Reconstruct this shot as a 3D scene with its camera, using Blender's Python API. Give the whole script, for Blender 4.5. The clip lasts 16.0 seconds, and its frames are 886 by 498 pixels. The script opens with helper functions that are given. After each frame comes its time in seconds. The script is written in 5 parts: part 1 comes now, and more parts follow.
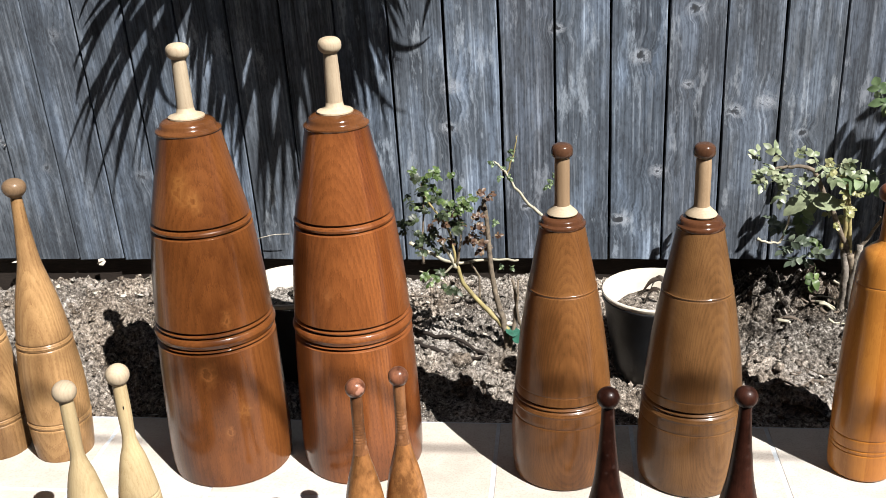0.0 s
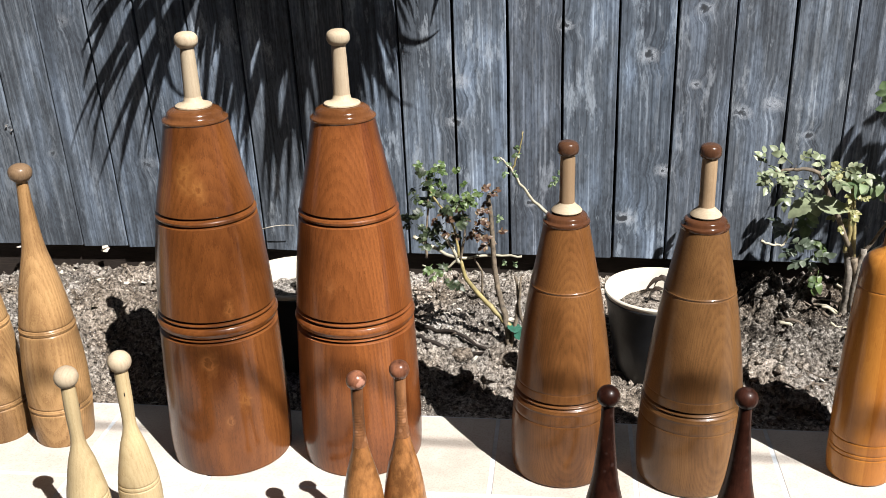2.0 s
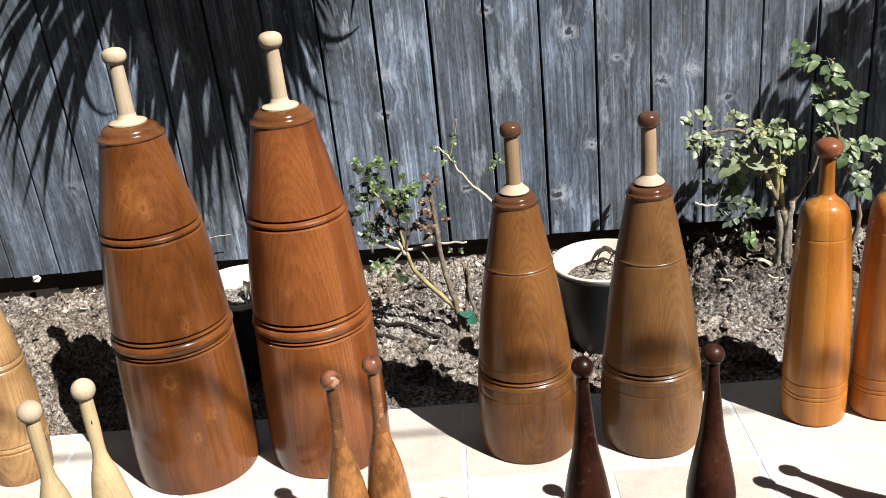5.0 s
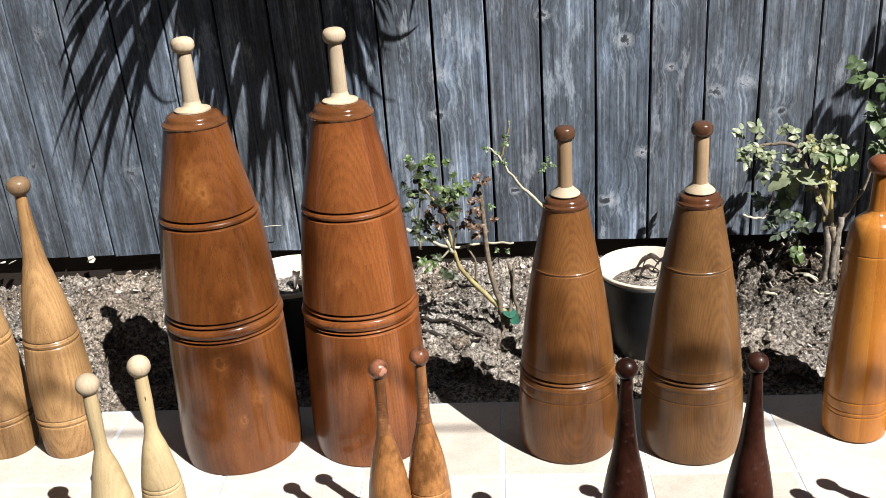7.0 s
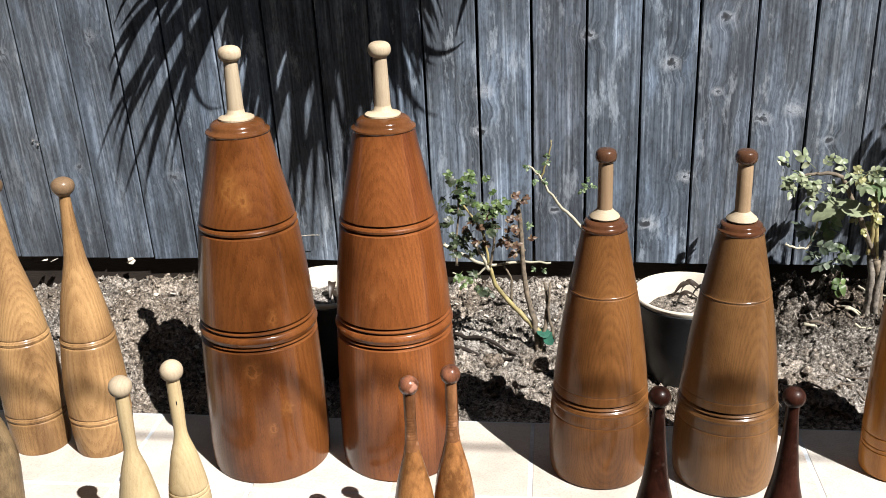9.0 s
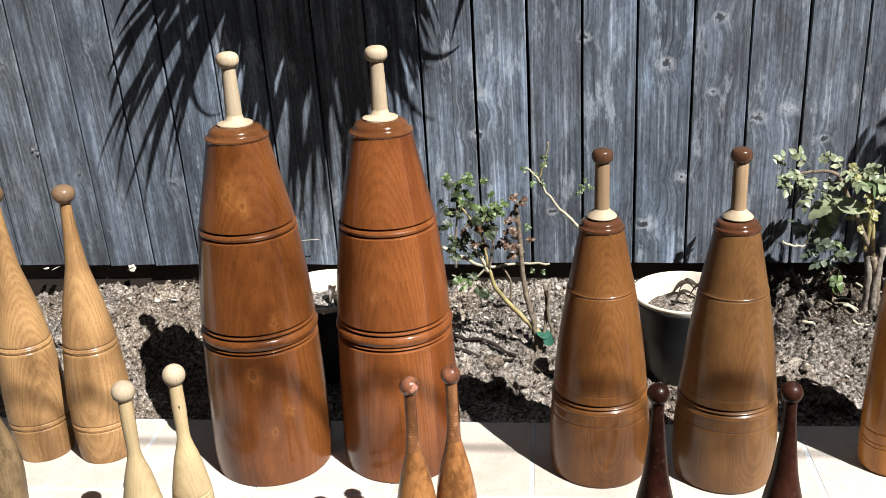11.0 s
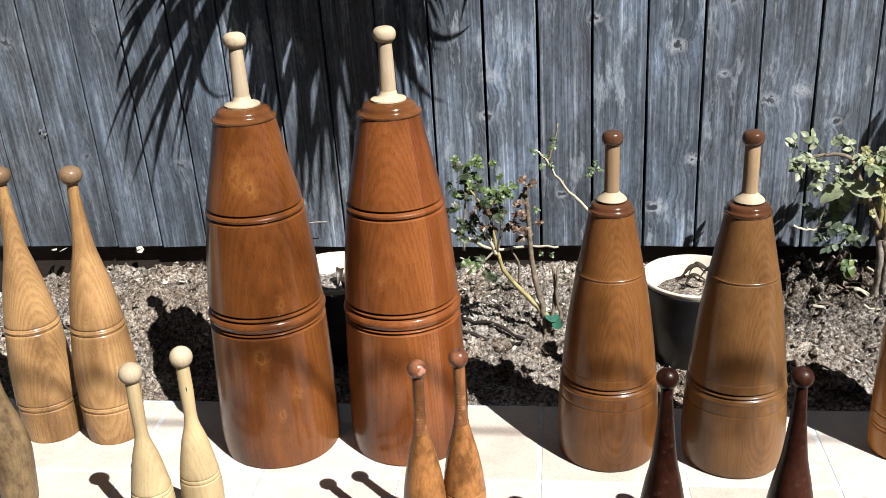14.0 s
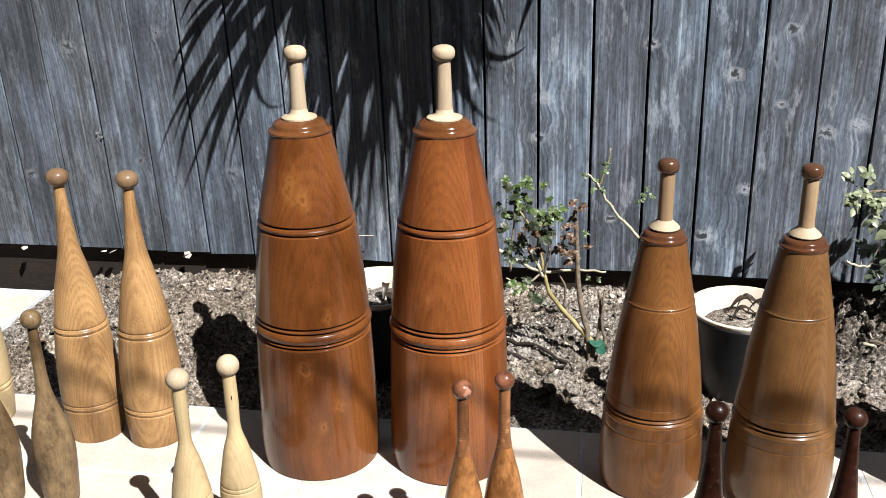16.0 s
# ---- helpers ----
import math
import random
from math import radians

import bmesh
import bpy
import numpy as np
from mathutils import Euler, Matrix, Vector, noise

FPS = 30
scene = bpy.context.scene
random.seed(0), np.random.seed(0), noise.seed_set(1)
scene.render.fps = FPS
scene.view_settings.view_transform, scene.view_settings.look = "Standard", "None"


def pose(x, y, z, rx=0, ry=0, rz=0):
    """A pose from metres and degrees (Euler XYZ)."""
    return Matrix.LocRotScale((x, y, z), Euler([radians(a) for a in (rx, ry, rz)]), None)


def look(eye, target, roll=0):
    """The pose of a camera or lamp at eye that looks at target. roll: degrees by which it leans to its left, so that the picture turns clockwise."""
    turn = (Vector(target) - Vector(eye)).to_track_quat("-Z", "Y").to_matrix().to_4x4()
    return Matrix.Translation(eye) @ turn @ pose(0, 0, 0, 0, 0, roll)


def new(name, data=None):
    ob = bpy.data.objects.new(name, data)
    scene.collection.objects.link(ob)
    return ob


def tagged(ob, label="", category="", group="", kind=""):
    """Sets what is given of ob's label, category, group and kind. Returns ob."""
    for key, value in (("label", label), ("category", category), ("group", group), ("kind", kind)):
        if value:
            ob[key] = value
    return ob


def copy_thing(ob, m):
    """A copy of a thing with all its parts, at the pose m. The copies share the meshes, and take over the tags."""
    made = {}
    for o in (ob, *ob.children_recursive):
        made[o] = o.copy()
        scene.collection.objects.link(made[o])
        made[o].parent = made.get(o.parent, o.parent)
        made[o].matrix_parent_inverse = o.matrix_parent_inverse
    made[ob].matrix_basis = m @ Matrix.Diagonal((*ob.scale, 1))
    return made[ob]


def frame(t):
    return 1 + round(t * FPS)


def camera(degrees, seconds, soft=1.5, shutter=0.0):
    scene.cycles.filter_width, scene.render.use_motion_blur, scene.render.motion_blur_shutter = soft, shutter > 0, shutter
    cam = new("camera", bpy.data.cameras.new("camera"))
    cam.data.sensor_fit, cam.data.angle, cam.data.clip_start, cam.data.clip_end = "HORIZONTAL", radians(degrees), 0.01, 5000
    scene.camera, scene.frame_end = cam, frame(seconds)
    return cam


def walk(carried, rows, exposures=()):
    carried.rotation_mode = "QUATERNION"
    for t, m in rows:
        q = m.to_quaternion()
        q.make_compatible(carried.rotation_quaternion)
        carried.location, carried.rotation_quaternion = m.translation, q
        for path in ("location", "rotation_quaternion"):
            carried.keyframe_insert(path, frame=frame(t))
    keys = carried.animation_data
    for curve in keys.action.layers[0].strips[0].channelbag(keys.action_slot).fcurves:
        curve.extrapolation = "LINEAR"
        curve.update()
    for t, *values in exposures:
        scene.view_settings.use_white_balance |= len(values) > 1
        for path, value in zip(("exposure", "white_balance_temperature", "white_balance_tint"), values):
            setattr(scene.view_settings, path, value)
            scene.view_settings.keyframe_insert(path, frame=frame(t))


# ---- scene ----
cam = camera(48.0, 16.0, soft=0.8)
walk(cam, [
    (0.0, look((0.7052, -2.5176, 1.1578), (0.4362, -0.6760, 0.4256), -2.809)),
    (0.5, look((0.7059, -2.5180, 1.1621), (0.4461, -0.6658, 0.4535), -2.725)),
    (1.0, look((0.7054, -2.5177, 1.1579), (0.4341, -0.6771, 0.4240), -2.118)),
    (1.5, look((0.7062, -2.5210, 1.1581), (0.4327, -0.6837, 0.4169), -1.960)),
    (2.0, look((0.7042, -2.5193, 1.1584), (0.4293, -0.6825, 0.4164), -1.564)),
    (2.5, look((0.7069, -2.5239, 1.1618), (0.4571, -0.6779, 0.4339), -2.015)),
    (3.0, look((0.7128, -2.5308, 1.1578), (0.4719, -0.6833, 0.4307), -2.302)),
    (3.5, look((0.7067, -2.5329, 1.1592), (0.4969, -0.6896, 0.4120), -2.097)),
    (4.0, look((0.6574, -2.5394, 1.1503), (0.5705, -0.6870, 0.4011), -2.973)),
    (4.2, look((0.6276, -2.5349, 1.1526), (0.5473, -0.6922, 0.3794), -4.828)),
    (6.3, look((0.6448, -2.5630, 1.1676), (0.5126, -0.7073, 0.4335), -5.052)),
    (6.5, look((0.6312, -2.5714, 1.1668), (0.4872, -0.7149, 0.4369), -4.689)),
    (7.0, look((0.6134, -2.5724, 1.1653), (0.4325, -0.7284, 0.4123), -3.678)),
    (7.5, look((0.6146, -2.5696, 1.1648), (0.4070, -0.7272, 0.4149), -3.235)),
    (8.0, look((0.6156, -2.5641, 1.1655), (0.3881, -0.7218, 0.4210), -3.133)),
    (8.5, look((0.6154, -2.5598, 1.1664), (0.3781, -0.7144, 0.4326), -1.957)),
    (9.0, look((0.6158, -2.5634, 1.1699), (0.3592, -0.7173, 0.4445), -2.095)),
    (11.3, look((0.6201, -2.5807, 1.1675), (0.3699, -0.7298, 0.4526), -3.073)),
    (11.5, look((0.6194, -2.5829, 1.1665), (0.3951, -0.7306, 0.4465), -3.319)),
    (12.0, look((0.6190, -2.5859, 1.1661), (0.4152, -0.7328, 0.4418), -3.150)),
    (12.5, look((0.6197, -2.5825, 1.1634), (0.4113, -0.7360, 0.4238), -3.587)),
    (13.0, look((0.6195, -2.5777, 1.1628), (0.4042, -0.7343, 0.4175), -3.325)),
    (13.5, look((0.6164, -2.5724, 1.1674), (0.3752, -0.7299, 0.4279), -2.803)),
    (14.0, look((0.6184, -2.5670, 1.1650), (0.3453, -0.7322, 0.4173), -2.880)),
    (14.5, look((0.6226, -2.5685, 1.1659), (0.3610, -0.7263, 0.4326), -2.374)),
    (15.0, look((0.6221, -2.5701, 1.1691), (0.3549, -0.7262, 0.4421), -1.974)),
    (15.5, look((0.6194, -2.5702, 1.1698), (0.3567, -0.7269, 0.4395), -2.230)),
    (16.0, look((0.5955, -2.5648, 1.1716), (0.2471, -0.7303, 0.4552), -1.105)),
], exposures=[(0.0, 1.38), (16.0, 1.38)])

# ---- world and sun ----
SUN = Vector((0.607, -0.574, 1.0))          # towards the sun
world = bpy.data.worlds.new("sky")
scene.world = world
world.use_nodes = True
wn = world.node_tree
sky = wn.nodes.new("ShaderNodeTexSky")
sky.sky_type = "NISHITA"
sky.sun_disc = False
sky.air_density, sky.dust_density = 0.1, 0.0
sky.sun_elevation = math.atan2(1.0, math.hypot(0.607, 0.574))
sky.sun_rotation = math.atan2(0.607, -0.574)
wn.links.new(sky.outputs[0], wn.nodes["Background"].inputs[0])
wn.nodes["Background"].inputs[1].default_value = 0.05
sun = new("sun", bpy.data.lights.new("sun", "SUN"))
sun.data.energy, sun.data.angle, sun.data.color = 5.0, radians(0.42), (1.0, 0.968, 0.938)
sun.matrix_world = look(SUN * 8, (0, 0, 0))


# ---- materials ----
def material(name):
    m = bpy.data.materials.new(name)
    m.use_nodes = True
    t = m.node_tree
    return m, t, t.nodes["Principled BSDF"]


def node(t, kind, **values):
    n = t.nodes.new("ShaderNode" + kind)
    for k, v in values.items():
        if k in n.inputs:
            n.inputs[k].default_value = v
    return n


def ramp(t, source, *stops):
    r = t.nodes.new("ShaderNodeValToRGB")
    while len(r.color_ramp.elements) < len(stops):
        r.color_ramp.elements.new(0.5)
    for e, (p, c) in zip(r.color_ramp.elements, stops):
        e.position, e.color = p, (*c, 1) if len(c) == 3 else c
    t.links.new(source, r.inputs[0])
    return r.outputs[0]


def mix(t, kind, fac, a, b):
    n = t.nodes.new("ShaderNodeMix")
    n.data_type, n.blend_type = "RGBA", kind
    for socket, v in ((n.inputs[0], fac), (n.inputs[6], a), (n.inputs[7], b)):
        if isinstance(v, bpy.types.NodeSocket):
            t.links.new(v, socket)
        elif isinstance(v, (tuple, list)):
            socket.default_value = (*v, 1)
        else:
            socket.default_value = v
    return n.outputs[2]


def maths(t, op, a, b=0.0):
    n = t.nodes.new("ShaderNodeMath")
    n.operation = op
    for socket, v in ((n.inputs[0], a), (n.inputs[1], b)):
        if isinstance(v, bpy.types.NodeSocket):
            t.links.new(v, socket)
        else:
            socket.default_value = v
    return n.outputs[0]


def coords(t, scale=(1, 1, 1), spread=3.0, rot=(0, 0, 0)):
    """Object coordinates, shifted by the object's own random number, then scaled."""
    c = t.nodes.new("ShaderNodeTexCoord")
    info = t.nodes.new("ShaderNodeObjectInfo")
    comb = t.nodes.new("ShaderNodeCombineXYZ")
    t.links.new(maths(t, "MULTIPLY", info.outputs["Random"], spread), comb.inputs[0])
    t.links.new(maths(t, "MULTIPLY", info.outputs["Random"], spread * 1.7), comb.inputs[2])
    add = t.nodes.new("ShaderNodeVectorMath")
    t.links.new(c.outputs["Object"], add.inputs[0])
    t.links.new(comb.outputs[0], add.inputs[1])
    mp = t.nodes.new("ShaderNodeMapping")
    mp.inputs["Scale"].default_value = scale
    mp.inputs["Rotation"].default_value = rot
    t.links.new(add.outputs[0], mp.inputs[0])
    return mp.outputs[0]


def bump(t, p, height, strength, distance=0.002):
    b = node(t, "Bump", Strength=strength, Distance=distance)
    t.links.new(height, b.inputs["Height"])
    t.links.new(b.outputs[0], p.inputs["Normal"])


def turned_wood(name, light, dark, rings=26.0, rough=0.3, coat=0.4, spots=0.0, mottle=0.35, tilt=0.03, figure=0.40, knots=(), staves=0, stain=0.0, pith=(0.02, 0.09)):
    """Lathe-turned wood: growth rings about a heart that lies off the axis, fine pores along the length, mottled finish."""
    m, t, p = material(name)
    ring_at = coords(t, (1, 1, 0.16), 0.02, (tilt, tilt * 0.6, 0))
    ring_at.node.inputs["Location"].default_value = (-pith[0], -pith[1], 0)
    w = node(t, "TexWave", Scale=rings, Distortion=5.5, Detail=2.5)
    w.inputs["Detail Scale"].default_value = 14.0
    w.wave_type, w.rings_direction, w.wave_profile = "RINGS", "Z", "SAW"
    t.links.new(ring_at, w.inputs["Vector"])
    fine = node(t, "TexNoise", Scale=1.0, Detail=6.0, Roughness=0.65)
    t.links.new(coords(t, (240, 240, 7)), fine.inputs["Vector"])
    wide = node(t, "TexNoise", Scale=9.0, Detail=4.0)
    t.links.new(coords(t, (1, 1, 0.5)), wide.inputs["Vector"])
    grain = mix(t, "MIX", 1 - figure, w.outputs["Color"], fine.outputs[0])
    low = tuple(0.45 * a + 0.55 * b for a, b in zip(light, dark))
    col = ramp(t, grain, (0.23, light), (0.50, tuple(0.5 * a + 0.5 * b for a, b in zip(light, low))), (0.68, low), (0.84, dark))
    blotch = ramp(t, wide.outputs[0], (0.34, (0.50, 0.46, 0.43)), (0.50, (0.95, 0.93, 0.90)), (0.66, (1.22, 1.24, 1.20)))
    col = mix(t, "MULTIPLY", mottle * 2, col, blotch)
    info = t.nodes.new("ShaderNodeObjectInfo")
    hue = node(t, "HueSaturation")
    t.links.new(maths(t, "ADD", maths(t, "MULTIPLY", info.outputs["Random"], 0.22), 0.89), hue.inputs["Value"])
    t.links.new(col, hue.inputs["Color"])
    col = hue.outputs[0]
    if stain:
        st = node(t, "TexNoise", Scale=26.0, Detail=6.0, Roughness=0.7)
        t.links.new(coords(t, (1, 1, 0.6), 7), st.inputs["Vector"])
        col = mix(t, "MULTIPLY", stain, col, ramp(t, st.outputs[0], (0.36, (0.34, 0.30, 0.28)), (0.50, (0.92, 0.90, 0.88)), (0.64, (1.35, 1.3, 1.25))))
    for at_, size, tint in knots:
        oc = t.nodes.new("ShaderNodeTexCoord")
        sub = t.nodes.new("ShaderNodeVectorMath")
        sub.operation = "DISTANCE"
        flat = t.nodes.new("ShaderNodeVectorMath")
        flat.operation = "MULTIPLY"
        t.links.new(oc.outputs["Object"], flat.inputs[0])
        flat.inputs[1].default_value = (1, 1, 0.55)
        t.links.new(flat.outputs[0], sub.inputs[0])
        sub.inputs[1].default_value = (at_[0], at_[1], at_[2] * 0.55)
        curl = node(t, "TexNoise", Scale=0.9 / size, Detail=3.0, Distortion=1.2)
        t.links.new(oc.outputs["Object"], curl.inputs["Vector"])
        gap = maths(t, "ADD", maths(t, "DIVIDE", sub.outputs["Value"], size), maths(t, "MULTIPLY", maths(t, "SUBTRACT", curl.outputs[0], 0.5), 1.5))
        col = mix(t, "MIX", ramp(t, gap, (0.0, (0.10,) * 3), (0.16, (0.12,) * 3), (0.30, (0.60,) * 3), (0.55, (0.24,) * 3), (1.0, (0, 0, 0))), col, tint)
    if staves:
        oc = t.nodes.new("ShaderNodeTexCoord")
        sep = t.nodes.new("ShaderNodeSeparateXYZ")
        t.links.new(oc.outputs["Object"], sep.inputs[0])
        turn = maths(t, "FLOOR", maths(t, "MULTIPLY", maths(t, "ARCTAN2", sep.outputs[1], sep.outputs[0]), staves / math.tau))
        wn_ = t.nodes.new("ShaderNodeTexWhiteNoise")
        wn_.noise_dimensions = "1D"
        t.links.new(turn, wn_.inputs["W"])
        col = mix(t, "MULTIPLY", 1.0 if staves > 10 else 0.62, col, ramp(t, wn_.outputs["Value"], (0.0, (0.66, 0.55, 0.45)), (0.5, (0.95, 0.92, 0.9)), (1.0, (1.18, 1.25, 1.35))))
    if spots:
        v = node(t, "TexVoronoi", Scale=70.0)
        t.links.new(coords(t), v.inputs["Vector"])
        n2 = node(t, "TexNoise", Scale=16.0, Detail=5.0)
        t.links.new(coords(t), n2.inputs["Vector"])
        near = maths(t, "ADD", v.outputs["Distance"], maths(t, "MULTIPLY", n2.outputs[0], 0.9))
        col = mix(t, "MIX", ramp(t, near, (0.58, (spots, spots, spots)), (0.70, (0, 0, 0))), col, tuple(min(1, 1.9 * a + 0.06) for a in light))
    t.links.new(col, p.inputs["Base Color"])
    t.links.new(ramp(t, wide.outputs[0], (0.3, (rough - 0.07,) * 3), (0.7, (rough + 0.10,) * 3)), p.inputs["Roughness"])
    p.inputs["Specular IOR Level"].default_value = 0.12
    p.inputs["Coat Weight"].default_value, p.inputs["Coat Roughness"].default_value = coat, rough * 0.42
    bump(t, p, grain, 0.12, 0.001)
    return m


RED_WOOD = turned_wood("red_brown_varnished_pine", (0.146, 0.0535, 0.0150), (0.052, 0.0155, 0.0045), 52, 0.36, 0.50, 0.0, 0.70, 0.02, 0.34,
                       [((0.018, -0.118, 0.258), 0.020, (0.2112, 0.0896, 0.0288)), ((0.074, -0.095, 0.166), 0.018, (0.2176, 0.096, 0.0307)), ((0.044, -0.115, 0.126), 0.012, (0.2304, 0.1024, 0.0352)), ((0.062, -0.095, 0.361), 0.014, (0.2048, 0.0864, 0.0269)),
                        ((0.022, -0.080, 0.592), 0.017, (0.26, 0.118, 0.034)), ((-0.002, -0.080, 0.618), 0.026, (0.25, 0.112, 0.032)), ((-0.045, -0.110, 0.400), 0.016, (0.192, 0.08, 0.0256))], 9, 0.0, (-0.16, 0.36))
RED_DEEP = turned_wood("deep_red_brown_varnished_pine", (0.150, 0.0485, 0.0132), (0.050, 0.0135, 0.0040), 60, 0.36, 0.50, 0.0, 0.60, 0.02, 0.36,
                       [((0.055, 0.062, 0.600), 0.016, (0.256, 0.1088, 0.032)), ((-0.030, 0.110, 0.410), 0.014, (0.2112, 0.08, 0.0256))], 9, 0.0, (-0.16, 0.36))
CAP_WOOD = turned_wood("red_brown_cap_wood", (0.1376, 0.055, 0.0192), (0.064, 0.0218, 0.0077), 60, 0.24, 0.5, 0.0, 0.35, 0.03, 0.15)
OLIVE_WOOD = turned_wood("olive_brown_stained_oak", (0.166, 0.0705, 0.0222), (0.045, 0.0172, 0.0056), 165, 0.36, 0.34, 0.0, 0.70, 0.40, 0.36, (), 0, 0.0, (-0.06, 0.40))
OLIVE_DARK = turned_wood("dark_olive_stained_oak", (0.132, 0.0655, 0.0245), (0.0385, 0.0178, 0.0070), 165, 0.36, 0.34, 0.0, 0.70, 0.40, 0.36, (), 0, 0.0, (-0.06, 0.40))
OLIVE_CAP = turned_wood("dark_brown_cap_wood", (0.0704, 0.0288, 0.0134), (0.0352, 0.0128, 0.0058), 60, 0.2, 0.6, 0.0, 0.35, 0.03, 0.15)
CREAM_WOOD = turned_wood("pale_bare_maple", (0.384, 0.32, 0.2336), (0.2432, 0.1824, 0.1152), 80, 0.55, 0.0, 0.0, 0.42, 0.05, 0.3)
TAN_HANDLE = turned_wood("tan_bare_beech", (0.352, 0.256, 0.1632), (0.2304, 0.1536, 0.0864), 80, 0.5, 0.0, 0.0, 0.40, 0.05, 0.25)
KNOB_WOOD = turned_wood("glossy_brown_knob_wood", (0.064, 0.0307, 0.0173), (0.0307, 0.0134, 0.0077), 80, 0.2, 0.6, 0.0, 0.45, 0.1, 0.25)
OAK_WOOD = turned_wood("honey_oak", (0.3328, 0.2016, 0.0928), (0.128, 0.0627, 0.023), 74, 0.42, 0.15, 0.0, 0.50, 0.45, 0.46, (), 0, 0.0, (-0.06, 0.35))
OAK_KNOB = turned_wood("brown_oak_knob", (0.16, 0.1024, 0.0608), (0.0832, 0.0512, 0.0288), 80, 0.36, 0.3, 0.0, 0.5)
PALE_WOOD = turned_wood("pale_yellow_ash", (0.3968, 0.3136, 0.1824), (0.2688, 0.192, 0.096), 60, 0.45, 0.1, 0.0, 0.3, 0.03, 0.36, (), 0, 0.0, (0.10, 0.30))
WORN_WOOD = turned_wood("worn_orange_brown_wood", (0.2816, 0.1312, 0.0474), (0.1216, 0.0486, 0.0192), 80, 0.32, 0.35, 0.0, 0.55, 0.05, 0.25, (), 0, 0.75)
WORN_GRIP = turned_wood("hand_darkened_reddish_wood", (0.235, 0.108, 0.048), (0.118, 0.050, 0.0235), 80, 0.36, 0.25, 0.22, 0.5, 0.1, 0.2, (), 0, 0.6)
WORN_KNOB = turned_wood("worn_red_brown_knob", (0.1728, 0.0736, 0.0422), (0.0704, 0.0269, 0.0166), 80, 0.3, 0.4, 0.6, 0.5, 0.1, 0.2, (), 0, 1.0)
DARK_WOOD = turned_wood("dark_mahogany_wood", (0.032, 0.0109, 0.0067), (0.0122, 0.0042, 0.0032), 80, 0.42, 0.10, 0.10, 0.6, 0.1, 0.3, (), 0, 1.0)
ORANGE_WOOD = turned_wood("orange_varnished_maple", (0.42, 0.186, 0.038), (0.285, 0.108, 0.0200), 30, 0.32, 0.45, 0.0, 0.4, 0.03, 0.35, (), 11)
ORANGE_RED = turned_wood("reddish_orange_varnished_maple", (0.39, 0.155, 0.034), (0.25, 0.082, 0.0185), 30, 0.32, 0.45, 0.0, 0.4, 0.03, 0.35, (), 11)
ORANGE_KNOB = turned_wood("orange_brown_knob", (0.1536, 0.0531, 0.023), (0.096, 0.0307, 0.0134), 60, 0.27, 0.5)
GREY_WOOD = turned_wood("greyed_old_wood", (0.1536, 0.1088, 0.0608), (0.0544, 0.0358, 0.0192), 80, 0.42, 0.1, 0.0, 0.5, 0.03, 0.3, (), 0, 0.8)

# knots in the fence: along it, height, size
KNOTS = ((0.857, 0.683, 1.0), (0.814, 0.248, 1.1), (1.089, 0.539, 1.0), (0.908, 0.383, 0.9), (0.384, 0.614, 1.0), (0.372, 0.507, 0.9), (0.972, 0.609, 0.6), (-0.482, 0.382, 1.0), (-0.879, 0.477, 0.5), (1.165, 0.564, 1.1), (-0.762, 0.403, 0.7), (0.651, 0.755, 0.8), (0.981, 0.795, 0.8), (-0.660, 0.770, 1.0), (-0.925, 0.730, 1.0), (1.254, 0.482, 0.6), (-1.116, 0.352, 0.9), (0.567, 0.285, 0.6))


